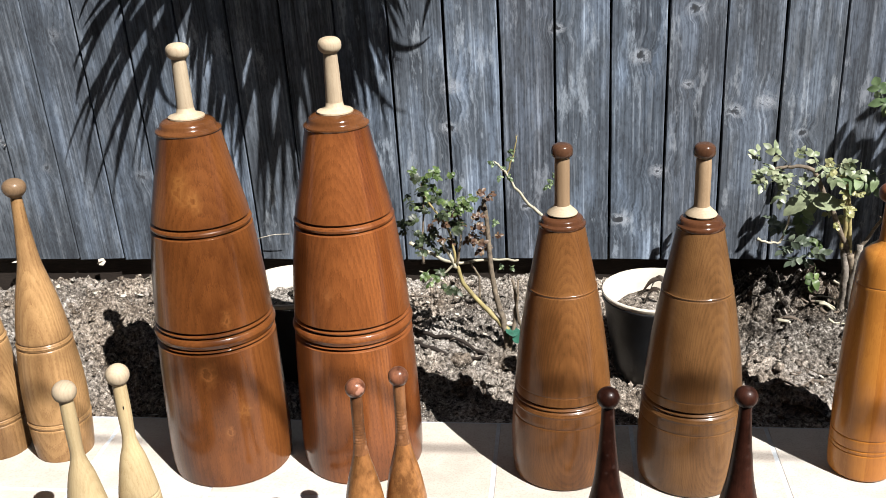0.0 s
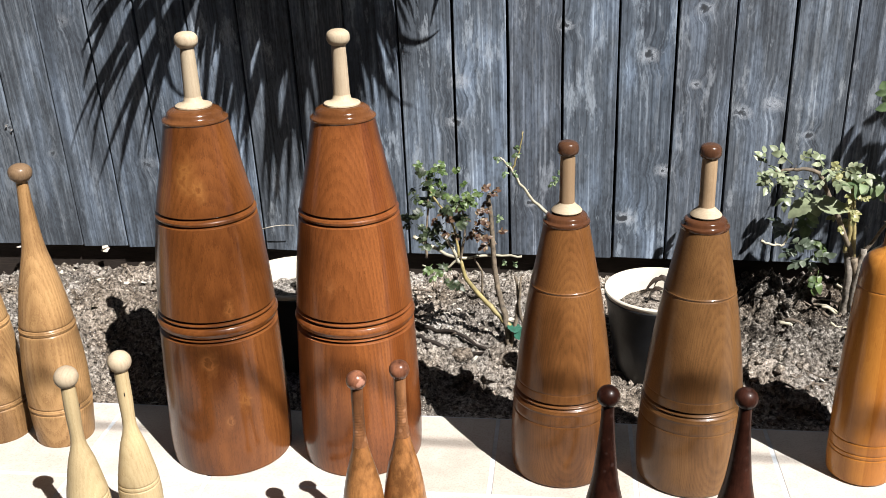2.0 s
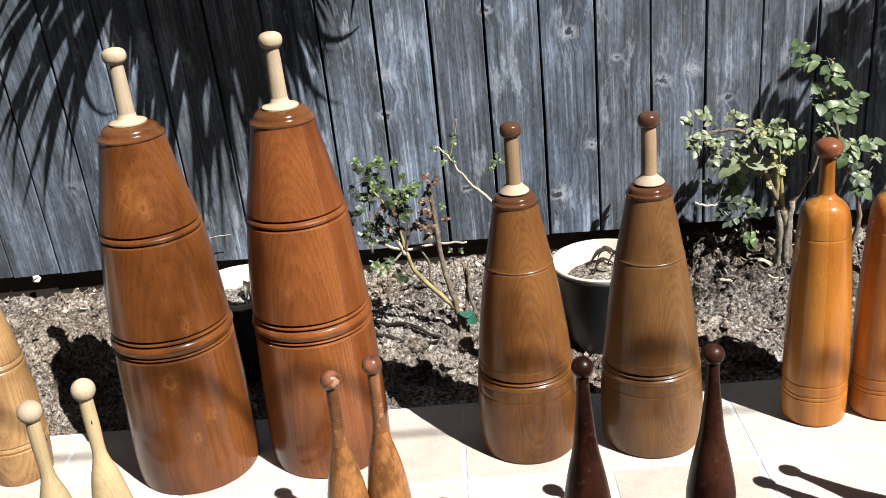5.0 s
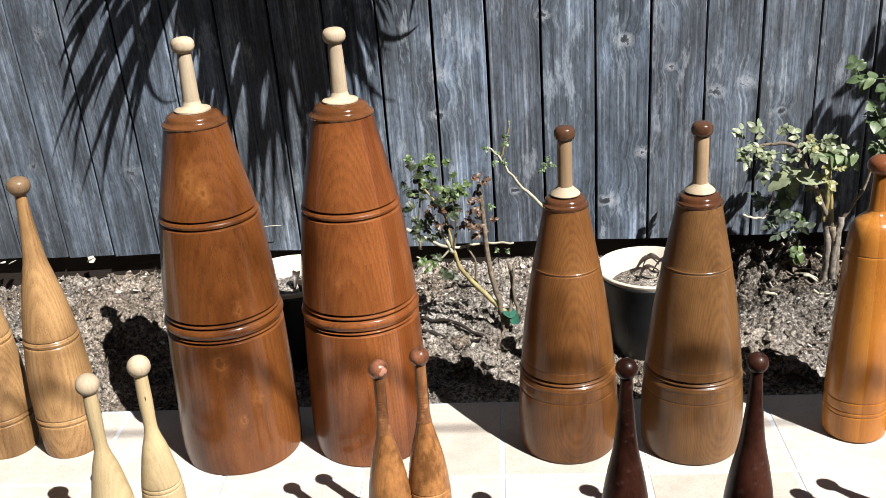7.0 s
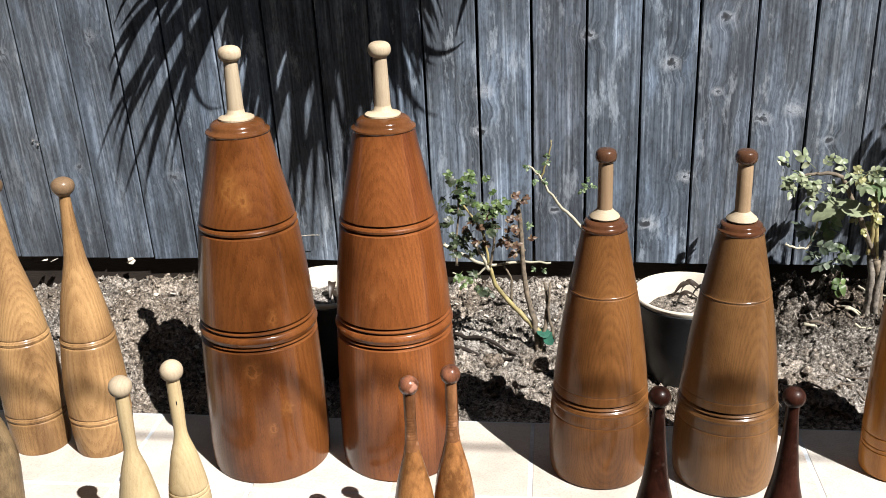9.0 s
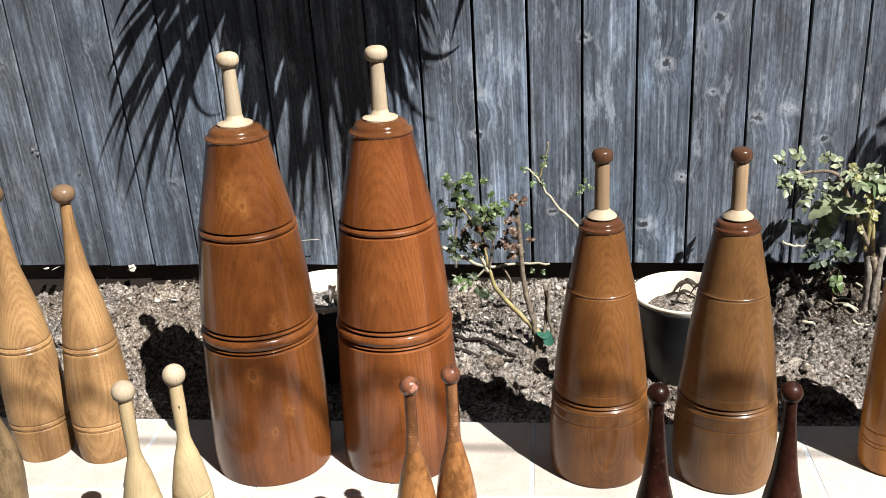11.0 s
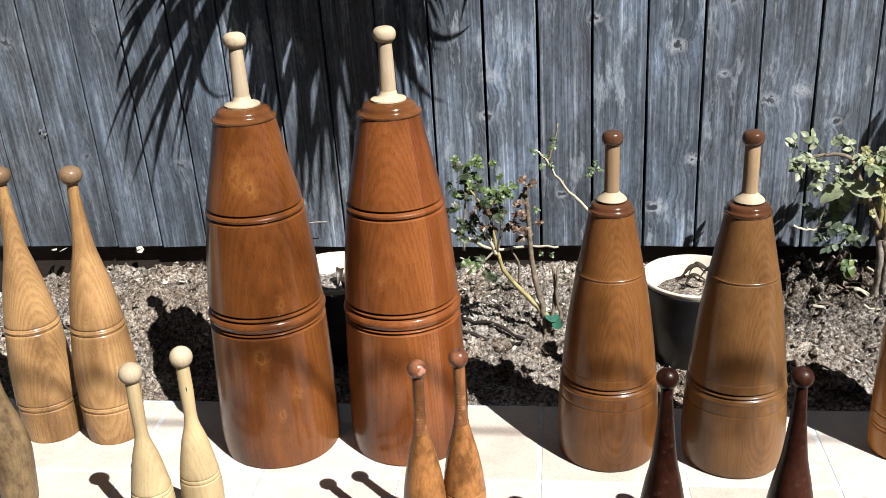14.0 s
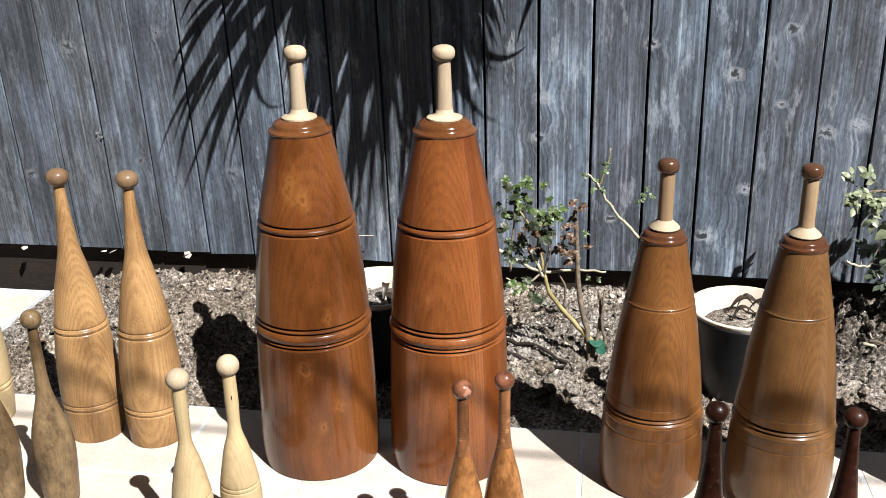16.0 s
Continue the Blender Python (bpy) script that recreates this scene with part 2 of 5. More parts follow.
def weathered_board(name="weathered_grey_fence_wood", low=1.0, mid=1.0, high=1.0, bleach=1.0):
    m, t, p = material(name)
    info = t.nodes.new("ShaderNodeObjectInfo")
    geo = t.nodes.new("ShaderNodeNewGeometry")
    # the nearest knot, taken in the plane of the fence and flattened along the grain
    near = None
    for x, z, size in KNOTS:
        sub = t.nodes.new("ShaderNodeVectorMath")
        sub.operation = "SUBTRACT"
        t.links.new(geo.outputs["Position"], sub.inputs[0])
        sub.inputs[1].default_value = (x, 0, z)
        mul = t.nodes.new("ShaderNodeVectorMath")
        mul.operation = "MULTIPLY"
        t.links.new(sub.outputs[0], mul.inputs[0])
        mul.inputs[1].default_value = (0.62 / size, 0, 0.84 / size)
        ln = t.nodes.new("ShaderNodeVectorMath")
        ln.operation = "LENGTH"
        t.links.new(mul.outputs[0], ln.inputs[0])
        near = ln.outputs["Value"] if near is None else maths(t, "MINIMUM", near, ln.outputs["Value"])
    wob = node(t, "TexNoise", Scale=42.0, Detail=4.0, Distortion=0.8)
    t.links.new(coords(t, (1, 1, 1), 9), wob.inputs["Vector"])
    near = maths(t, "ADD", near, maths(t, "MULTIPLY", maths(t, "SUBTRACT", wob.outputs[0], 0.5), 0.045))
    pull = ramp(t, near, (0.0, (1, 1, 1)), (0.012, (0.75, 0.75, 0.75)), (0.05, (0, 0, 0)))
    # grain: long streaks, in places swept aside by waves and by the knots
    wave = node(t, "TexNoise", Scale=1.0, Detail=2.0)
    t.links.new(coords(t, (6, 6, 1.5), 40), wave.inputs["Vector"])
    sweep = t.nodes.new("ShaderNodeCombineXYZ")
    t.links.new(maths(t, "ADD", maths(t, "MULTIPLY", wave.outputs[0], 0.015), maths(t, "MULTIPLY", pull, 0.017)), sweep.inputs[0])
    base = coords(t, (1, 1, 1), 11)
    moved = t.nodes.new("ShaderNodeVectorMath")
    t.links.new(base, moved.inputs[0]), t.links.new(sweep.outputs[0], moved.inputs[1])
    long = t.nodes.new("ShaderNodeMapping")
    long.inputs["Scale"].default_value = (165, 26, 2.6)
    t.links.new(moved.outputs[0], long.inputs[0])
    streak = node(t, "TexNoise", Scale=1.0, Detail=7.0, Roughness=0.62)
    t.links.new(long.outputs[0], streak.inputs["Vector"])
    broad = t.nodes.new("ShaderNodeMapping")
    broad.inputs["Scale"].default_value = (62, 12, 1.3)
    t.links.new(moved.outputs[0], broad.inputs[0])
    band = node(t, "TexNoise", Scale=1.0, Detail=4.0, Roughness=0.6)
    t.links.new(broad.outputs[0], band.inputs["Vector"])
    blot = node(t, "TexNoise", Scale=1.0, Detail=6.0, Roughness=0.65)
    t.links.new(coords(t, (16, 16, 4.0), 40), blot.inputs["Vector"])
    speck = node(t, "TexNoise", Scale=170.0, Detail=3.0)
    t.links.new(coords(t, (1, 1, 0.4), 10), speck.inputs["Vector"])
    grain = mix(t, "MIX", 0.42, streak.outputs[0], band.outputs[0])
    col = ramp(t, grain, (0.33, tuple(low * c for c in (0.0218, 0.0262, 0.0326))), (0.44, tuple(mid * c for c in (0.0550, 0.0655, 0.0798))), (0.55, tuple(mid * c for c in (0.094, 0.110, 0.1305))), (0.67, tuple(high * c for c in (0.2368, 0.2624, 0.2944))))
    col = mix(t, "MULTIPLY", 0.9, col, ramp(t, blot.outputs[0], (0.30, (0.45, 0.45, 0.47)), (0.50, (0.95, 0.96, 0.98)), (0.64, (1.75, 1.84, 1.98))))
    # bleached patches, long and ragged
    worn = node(t, "TexNoise", Scale=1.0, Detail=8.0, Roughness=0.72)
    t.links.new(coords(t, (22, 22, 5.5), 60), worn.inputs["Vector"])
    col = mix(t, "MIX", ramp(t, worn.outputs[0], (0.56, (0, 0, 0)), (0.63, (0.58 * bleach,) * 3), (0.78, (0.8 * bleach,) * 3)), col, (0.295, 0.330, 0.372))
    col = mix(t, "MULTIPLY", 0.5, col, ramp(t, speck.outputs[0], (0.36, (0.45, 0.45, 0.46)), (0.52, (1.06, 1.06, 1.06))))
    col = mix(t, "MULTIPLY", 1.0, col, ramp(t, info.outputs["Random"], (0.0, (0.80, 0.79, 0.80)), (0.35, (1.0, 0.985, 0.96)), (0.7, (0.92, 0.97, 1.02)), (1.0, (1.18, 1.18, 1.18))))
    # nested pale arches where a board is cut along the rings
    arch_at = t.nodes.new("ShaderNodeMapping")
    arch_at.inputs["Scale"].default_value = (1.0, 0.0, 0.075)
    t.links.new(moved.outputs[0], arch_at.inputs[0])
    arch = node(t, "TexWave", Scale=13.0, Distortion=9.0, Detail=2.0)
    arch.inputs["Detail Scale"].default_value = 5.0
    arch.wave_type, arch.bands_direction, arch.wave_profile = "BANDS", "X", "SAW"
    t.links.new(arch_at.outputs[0], arch.inputs["Vector"])
    line = ramp(t, arch.outputs["Fac"], (0.80, (0, 0, 0)), (0.93, (0.6, 0.6, 0.6)), (1.0, (0.1, 0.1, 0.1)))
    line = maths(t, "MULTIPLY", line, ramp(t, wave.outputs[0], (0.46, (0, 0, 0)), (0.58, (0.45, 0.45, 0.45))))
    col = mix(t, "MIX", line, col, (0.2112, 0.2336, 0.2624))
    # knots: small dark heart, a pale ragged swirl round it with faint rings
    ring = maths(t, "SINE", maths(t, "MULTIPLY", near, 1900.0))
    swirl = maths(t, "MULTIPLY", ramp(t, near, (0.004, (0, 0, 0)), (0.0075, (1, 1, 1)), (0.011, (0.8, 0.8, 0.8)), (0.019, (0, 0, 0))), ramp(t, ring, (0.0, (0.45, 0.45, 0.45)), (1.0, (1, 1, 1))))
    swirl = maths(t, "MULTIPLY", swirl, ramp(t, wob.outputs[0], (0.38, (0.25 * bleach,) * 3), (0.54, (bleach,) * 3)))
    col = mix(t, "MIX", swirl, col, (0.3584, 0.384, 0.4224))
    col = mix(t, "MIX", ramp(t, near, (0.0, (0.95, 0.95, 0.95)), (0.0032, (0.85, 0.85, 0.85)), (0.0062, (0, 0, 0))), col, (0.028, 0.030, 0.034))
    t.links.new(col, p.inputs["Base Color"])
    p.inputs["Roughness"].default_value = 0.8
    p.inputs["Specular IOR Level"].default_value = 0.3
    bump(t, p, grain, 0.42, 0.003)
    return m


def plain(name, colour, rough=0.7, scale=30.0, depth=0.3, spec=0.5, stretch=(1, 1, 1), relief=0.3, distance=0.003):
    """A surface of one colour with blotches at two scales and a fine relief."""
    m, t, p = material(name)
    a = node(t, "TexNoise", Scale=scale, Detail=6.0, Roughness=0.65)
    b = node(t, "TexNoise", Scale=scale * 0.13, Detail=3.0)
    at = coords(t, stretch)
    t.links.new(at, a.inputs["Vector"]), t.links.new(at, b.inputs["Vector"])
    lo, hi = tuple(c * (1 - depth) for c in colour), tuple(min(1, c * (1 + depth)) for c in colour)
    col = ramp(t, a.outputs[0], (0.3, lo), (0.7, hi))
    col = mix(t, "MULTIPLY", 0.6, col, ramp(t, b.outputs[0], (0.35, (1 - depth,) * 3), (0.65, (1.1,) * 3)))
    t.links.new(col, p.inputs["Base Color"])
    p.inputs["Roughness"].default_value = rough
    p.inputs["Specular IOR Level"].default_value = spec
    bump(t, p, a.outputs[0], relief, distance)
    return m


def soil_surface(name, dark, mid, pale):
    m, t, p = material(name)
    a = node(t, "TexNoise", Scale=105.0, Detail=8.0, Roughness=0.78)
    b = node(t, "TexNoise", Scale=9.0, Detail=4.0)
    v = node(t, "TexVoronoi", Scale=125.0)
    at = coords(t)
    for n in (a, b, v):
        t.links.new(at, n.inputs["Vector"])
    col = ramp(t, a.outputs[0], (0.40, dark), (0.51, mid), (0.63, pale))
    col = mix(t, "MULTIPLY", 0.9, col, ramp(t, b.outputs[0], (0.38, (0.42, 0.38, 0.34)), (0.65, (1.15, 1.13, 1.1))))
    tint = node(t, "TexNoise", Scale=3.2, Detail=3.0)
    t.links.new(at, tint.inputs["Vector"])
    col = mix(t, "MULTIPLY", 1.0, col, ramp(t, tint.outputs[0], (0.42, (1.06, 1.06, 1.06)), (0.56, (0.93, 0.855, 0.775))))
    col = mix(t, "MIX", ramp(t, v.outputs["Distance"], (0.09, (0.7, 0.7, 0.7)), (0.16, (0, 0, 0))), col, tuple(1.5 * c for c in pale))
    t.links.new(col, p.inputs["Base Color"])
    p.inputs["Roughness"].default_value = 0.95
    p.inputs["Specular IOR Level"].default_value = 0.2
    bump(t, p, a.outputs[0], 0.9, 0.008)
    return m


def leaf_material(name, a, b):
    m, t, p = material(name)
    n = node(t, "TexNoise", Scale=60.0, Detail=4.0)
    t.links.new(coords(t), n.inputs["Vector"])
    g = t.nodes.new("ShaderNodeNewGeometry")
    col = mix(t, "MIX", g.outputs["Random Per Island"], a, b)
    col = mix(t, "MULTIPLY", 0.8, col, ramp(t, n.outputs[0], (0.3, (0.6, 0.6, 0.6)), (0.7, (1.2, 1.2, 1.2))))
    t.links.new(col, p.inputs["Base Color"])
    p.inputs["Roughness"].default_value = 0.45
    tr = node(t, "BsdfTranslucent")
    t.links.new(col, tr.inputs[0])
    ms = node(t, "MixShader", Fac=0.25)
    t.links.new(p.outputs[0], ms.inputs[1]), t.links.new(tr.outputs[0], ms.inputs[2])
    t.links.new(ms.outputs[0], t.nodes["Material Output"].inputs[0])
    return m


def tile_surface():
    m, t, p = material("cream_stone_tile")
    info = t.nodes.new("ShaderNodeObjectInfo")
    a = node(t, "TexNoise", Scale=14.0, Detail=7.0, Roughness=0.65)
    b = node(t, "TexNoise", Scale=2.5, Detail=4.0)
    s = node(t, "TexNoise", Scale=240.0, Detail=2.0)
    at = coords(t, (1, 1, 1), 9)
    for n in (a, b, s):
        t.links.new(at, n.inputs["Vector"])
    col = ramp(t, a.outputs[0], (0.30, (0.3712, 0.3424, 0.3104)), (0.55, (0.4288, 0.4032, 0.3712)), (0.75, (0.4736, 0.4544, 0.4288)))
    col = mix(t, "MULTIPLY", 0.7, col, ramp(t, b.outputs[0], (0.35, (0.88, 0.84, 0.80)), (0.65, (1.04, 1.03, 1.02))))
    col = mix(t, "MULTIPLY", 0.5, col, ramp(t, s.outputs[0], (0.35, (0.75, 0.72, 0.70)), (0.5, (1, 1, 1))))
    col = mix(t, "MULTIPLY", 1.0, col, ramp(t, info.outputs["Random"], (0.0, (0.93, 0.90, 0.86)), (1.0, (1.0, 1.0, 1.0))))
    t.links.new(col, p.inputs["Base Color"])
    p.inputs["Roughness"].default_value = 0.6
    bump(t, p, a.outputs[0], 0.15, 0.002)
    return m


BOARD = weathered_board()
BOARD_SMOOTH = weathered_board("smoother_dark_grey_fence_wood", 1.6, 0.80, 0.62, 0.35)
TILE = tile_surface()
GROUT = plain("pale_grey_grout", (0.384, 0.4096, 0.4352), 0.9, 60, 0.15, 0.3)
SOIL = soil_surface("dry_grey_brown_soil", (0.0128, 0.0109, 0.0096), (0.2016, 0.1875, 0.1728), (0.512, 0.496, 0.4736))
CLOD = soil_surface("soil_clod", (0.0179, 0.0147, 0.0122), (0.1984, 0.1792, 0.1587), (0.4608, 0.4416, 0.4128))
ROOT_EARTH = soil_surface("dark_matted_root_earth", (0.0051, 0.0045, 0.0038), (0.115, 0.104, 0.092), (0.43, 0.41, 0.385))
CHIP = plain("pale_wood_chip", (0.3968, 0.3584, 0.3008), 0.85, 80, 0.35)
TWIG = plain("grey_brown_twig", (0.1024, 0.08, 0.0608), 0.8, 120, 0.4, 0.3)
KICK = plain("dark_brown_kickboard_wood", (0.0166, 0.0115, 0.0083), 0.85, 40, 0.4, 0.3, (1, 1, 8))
POT_BLACK = plain("black_glazed_plastic", (0.0102, 0.0109, 0.0122), 0.35, 40, 0.3, 0.5)
POT_CREAM = plain("cream_glazed_pot", (0.448, 0.4096, 0.3392), 0.5, 18, 0.12)
STEM_GREEN = plain("yellow_green_rose_stem", (0.2176, 0.1792, 0.0736), 0.6, 60, 0.35)
STEM_BROWN = plain("brown_rose_stem", (0.1344, 0.1056, 0.0736), 0.8, 90, 0.6)
STEM_BARK = plain("grey_woody_rose_bark", (0.165, 0.145, 0.120), 0.85, 110, 0.75)
STEM_PALE = plain("pale_dry_rose_stem", (0.3328, 0.3072, 0.2304), 0.7, 90, 0.3)
LEAF = leaf_material("rose_leaf_green", (0.0192, 0.0288, 0.0141), (0.0704, 0.0928, 0.0416))
LEAF_PALE = leaf_material("pale_dusty_rose_leaf", (0.1408, 0.176, 0.096), (0.2944, 0.32, 0.2048))
LEAF_MID = leaf_material("fresh_rose_leaf_green", (0.0544, 0.0928, 0.0371), (0.1728, 0.2304, 0.1152))
LEAF_BRIGHT = leaf_material("lit_green_rose_leaf", (0.0448, 0.08, 0.0218), (0.1344, 0.1856, 0.064))
LEAF_YELLOW = leaf_material("yellowing_small_rose_leaf", (0.19, 0.195, 0.070), (0.38, 0.365, 0.19))
LEAF_DUSTY = leaf_material("dull_grey_green_rose_leaf", (0.048, 0.0672, 0.0448), (0.128, 0.1568, 0.1088))
LEAF_RED = leaf_material("reddish_dry_leaf", (0.0704, 0.032, 0.0218), (0.1728, 0.1216, 0.064))
LEAF_TEAL = leaf_material("blue_green_leaf", (0.0224, 0.096, 0.064), (0.032, 0.1216, 0.0832))
DRY = leaf_material("dark_dry_leaf", (0.0224, 0.016, 0.0115), (0.0576, 0.0384, 0.0256))
STRAP = leaf_material("dark_green_strap_leaf", (0.0224, 0.0384, 0.0141), (0.0384, 0.0576, 0.0192))
NAIL = plain("galvanised_nail", (0.55, 0.55, 0.56), 0.35, 60, 0.2)
NAIL.node_tree.nodes["Principled BSDF"].inputs["Metallic"].default_value = 0.9
EARTH = plain("bare_earth", (0.128, 0.1056, 0.0832), 0.95, 3, 0.3, 0.2)


# ---- mesh helpers ----
def finish(name, bm, mat, parent=None, label="", smooth=True, sharp=38):
    if smooth:
        for f in bm.faces:
            f.smooth = True
        for e in bm.edges:
            if len(e.link_faces) == 2 and e.calc_face_angle(0) > radians(sharp):
                e.smooth = False
    me = bpy.data.meshes.new(name)
    bm.to_mesh(me)
    bm.free()
    me.materials.append(mat)
    ob = new(name, me)
    if parent:
        ob.parent = parent
    if label:
        tagged(ob, label)
    return ob


def part(name, bm, material_, parent, label=""):
    return finish(name, bm, material_, parent, label)


def thing(name, where, label, category, group="", kind="", turn=0.0):
    ob = new(name)
    ob.empty_display_size = 0.05
    ob.matrix_basis = pose(*where, 0, 0, turn)
    return tagged(ob, label, category, group, kind)


def lathe(profile, segs=72, lid=True):
    """A solid of revolution from (height, radius) pairs, from the bottom to the top, closed at both ends."""
    bm = bmesh.new()
    rows = []
    for z, r in profile:
        if r < 1e-4:
            rows.append([bm.verts.new((0, 0, z))])
        else:
            rows.append([bm.verts.new((r * math.cos(a), r * math.sin(a), z)) for a in (math.tau * k / segs for k in range(segs))])
    for lo, hi in zip(rows, rows[1:]):
        for k in range(segs):
            n = (k + 1) % segs
            if len(lo) == 1 and len(hi) == 1:
                continue
            if len(lo) == 1:
                bm.faces.new((lo[0], hi[n], hi[k]))
            elif len(hi) == 1:
                bm.faces.new((lo[k], lo[n], hi[0]))
            else:
                bm.faces.new((lo[k], lo[n], hi[n], hi[k]))
    if len(rows[0]) > 1:
        bm.faces.new(list(reversed(rows[0])))
    if len(rows[-1]) > 1 and lid:
        bm.faces.new(rows[-1])
    bmesh.ops.recalc_face_normals(bm, faces=bm.faces)
    return bm


def smooth_profile(points, steps=6):
    """Catmull-Rom through (height, radius) pairs."""
    out = []
    for i in range(len(points) - 1):
        p0, p1, p2, p3 = points[max(i - 1, 0)], points[i], points[i + 1], points[min(i + 2, len(points) - 1)]
        for k in range(steps):
            u = k / steps
            out.append(tuple(0.5 * (2 * b + (c - a) * u + (2 * a - 5 * b + 4 * c - d) * u * u + (3 * b - a - 3 * c + d) * u ** 3)
                             for a, b, c, d in zip(p0, p1, p2, p3)))
    return out + [points[-1]]


def grooved(points, grooves, steps=6):
    """A smooth profile with turned grooves: (height, depth, half width); a negative depth stands proud."""
    base = smooth_profile(points, steps)
    zs = sorted({round(z, 5) for z, _ in base} | {round(g + d * h, 5) for g, _, h in grooves for d in (-1.0, -0.7, -0.35, 0, 0.35, 0.7, 1.0)})
    out = []
    bz, br = zip(*base)
    for z in zs:
        r = float(np.interp(z, bz, br))
        for g, depth, half in grooves:
            d = abs(z - g) / half
            if d < 1:
                r -= depth * (math.cos(d * math.pi) + 1) / 2
        out.append((z, r))
    return out


def ball(centre, r, squash=1.0, neck=0.0, steps=14):
    """The profile of a ball knob on a neck of the given radius."""
    out = []
    for k in range(steps + 1):
        a = -math.pi / 2 + math.pi * k / steps
        rr = r * math.cos(a)
        if a < 0 and rr < neck:
            continue
        out.append((centre + r * squash * math.sin(a), max(rr, 0.0) if k < steps else 0.0))
    return out


def tube(points, radii, sides=7, bm=None):
    """A bent, tapering round stem along the points."""
    bm = bm or bmesh.new()
    pts = [Vector(p) for p in points]
    rows = []
    for i, p in enumerate(pts):
        d = (pts[min(i + 1, len(pts) - 1)] - pts[max(i - 1, 0)]).normalized()
        a = d.cross(Vector((0.3, 1, 0.2))).normalized()
        b = d.cross(a)
        r = radii[0] + (radii[1] - radii[0]) * i / (len(pts) - 1)
        rows.append([bm.verts.new(p + r * (math.cos(t) * a + math.sin(t) * b)) for t in (math.tau * k / sides for k in range(sides))])
    for lo, hi in zip(rows, rows[1:]):
        for k in range(sides):
            n = (k + 1) % sides
            bm.faces.new((lo[k], lo[n], hi[n], hi[k]))
    bm.faces.new(list(reversed(rows[0]))), bm.faces.new(rows[-1])
    return bm


def bend(points, steps=5, rough=0.0, rng=None):
    """A smooth line through points in space, slightly crooked."""
    out = []
    for i in range(len(points) - 1):
        p0, p1, p2, p3 = points[max(i - 1, 0)], points[i], points[i + 1], points[min(i + 2, len(points) - 1)]
        for k in range(steps):
            u = k / steps
            q = [0.5 * (2 * b + (c - a) * u + (2 * a - 5 * b + 4 * c - d) * u * u + (3 * b - a - 3 * c + d) * u ** 3) for a, b, c, d in zip(p0, p1, p2, p3)]
            if rng and (i or k):
                q = [v + rng.uniform(-rough, rough) for v in q]
            out.append(q)
    return out + [list(points[-1])]


# ---- setting: ground, pavement, soil bed, fence ----
EDGE_TURN = 1.27                                  # the paving runs nearly along the fence
U = Vector((math.cos(radians(EDGE_TURN)), math.sin(radians(EDGE_TURN)), 0))
V = Vector((-U.y, U.x, 0))
EDGE_V, TILE_SIZE, JOINT_U = -0.645, 0.2835, 0.5205


def edge_y(x):
    """Where the paving ends, towards the fence."""
    return (EDGE_V - x * V.x) / V.y


def soil_height(x, y):
    """The bed rises a little from the paving to the fence."""
    back = 0.055 + 0.012 * max(-1.6, min(x, 2.2))
    k = max(0.0, min(1.0, (y - edge_y(x)) / (0.02 - edge_y(x))))
    z = -0.012 + (back + 0.012) * (0.25 * k + 0.75 * k ** 1.15) + (0.030 + 0.036 * max(0.0, min(1.0, (0.25 - x) / 0.45)) * max(0.0, min(1.0, (x + 1.12) / 0.4))) * math.sin(math.pi * min(1.0, k * 1.1)) ** 2
    z += 0.055 * math.exp(-((x + 0.50) / 0.20) ** 2 - ((y + 0.30) / 0.12) ** 2)      # a heap of earth
    bumpy = min(1.0, k * 5)
    side = max(0.0, min(1.0, (x + 1.09) / 0.30))          # the bed ends at the paving beside it
    z = side * z - 0.012 * (1 - side)
    bumpy *= min(1.0, 0.15 + side * 2)
    z += bumpy * (0.018 * noise.noise((x * 6, y * 6, 0)) + 0.020 * noise.noise((x * 17, y * 17, 3)) + 0.014 * noise.noise((x * 46, y * 46, 6)) + 0.013 * noise.noise((x * 105, y * 105, 9)))
    return z


def build_ground():
    bm = bmesh.new()
    bmesh.ops.create_grid(bm, x_segments=40, y_segments=40, size=400)
    ob = finish("ground", bm, EARTH)
    ob.location.z = -0.09
    tagged(ob, "bare brown earth reaching to the horizon", "ground", kind="structure")


def build_soil():
    nx, ny = 780, 170
    x0, x1 = -1.10, 2.35
    verts, faces = [], []
    for i in range(nx + 1):
        x = x0 + (x1 - x0) * i / nx
        y0 = edge_y(x) - 0.02
        for j in range(ny + 1):
            y = y0 + (0.30 - y0) * j / ny
            verts.append((x, y, soil_height(x, y)))
    for i in range(nx):
        for j in range(ny):
            a = i * (ny + 1) + j
            faces.append((a, a + ny + 1, a + ny + 2, a + 1))
    me = bpy.data.meshes.new("soil_bed")
    me.from_pydata(verts, [], faces)
    me.polygons.foreach_set("use_smooth", [True] * len(faces))
    me.materials.append(SOIL)
    tagged(new("soil_bed", me), "dry crumbly grey-brown soil of a flower bed along the fence", "soil", kind="structure")


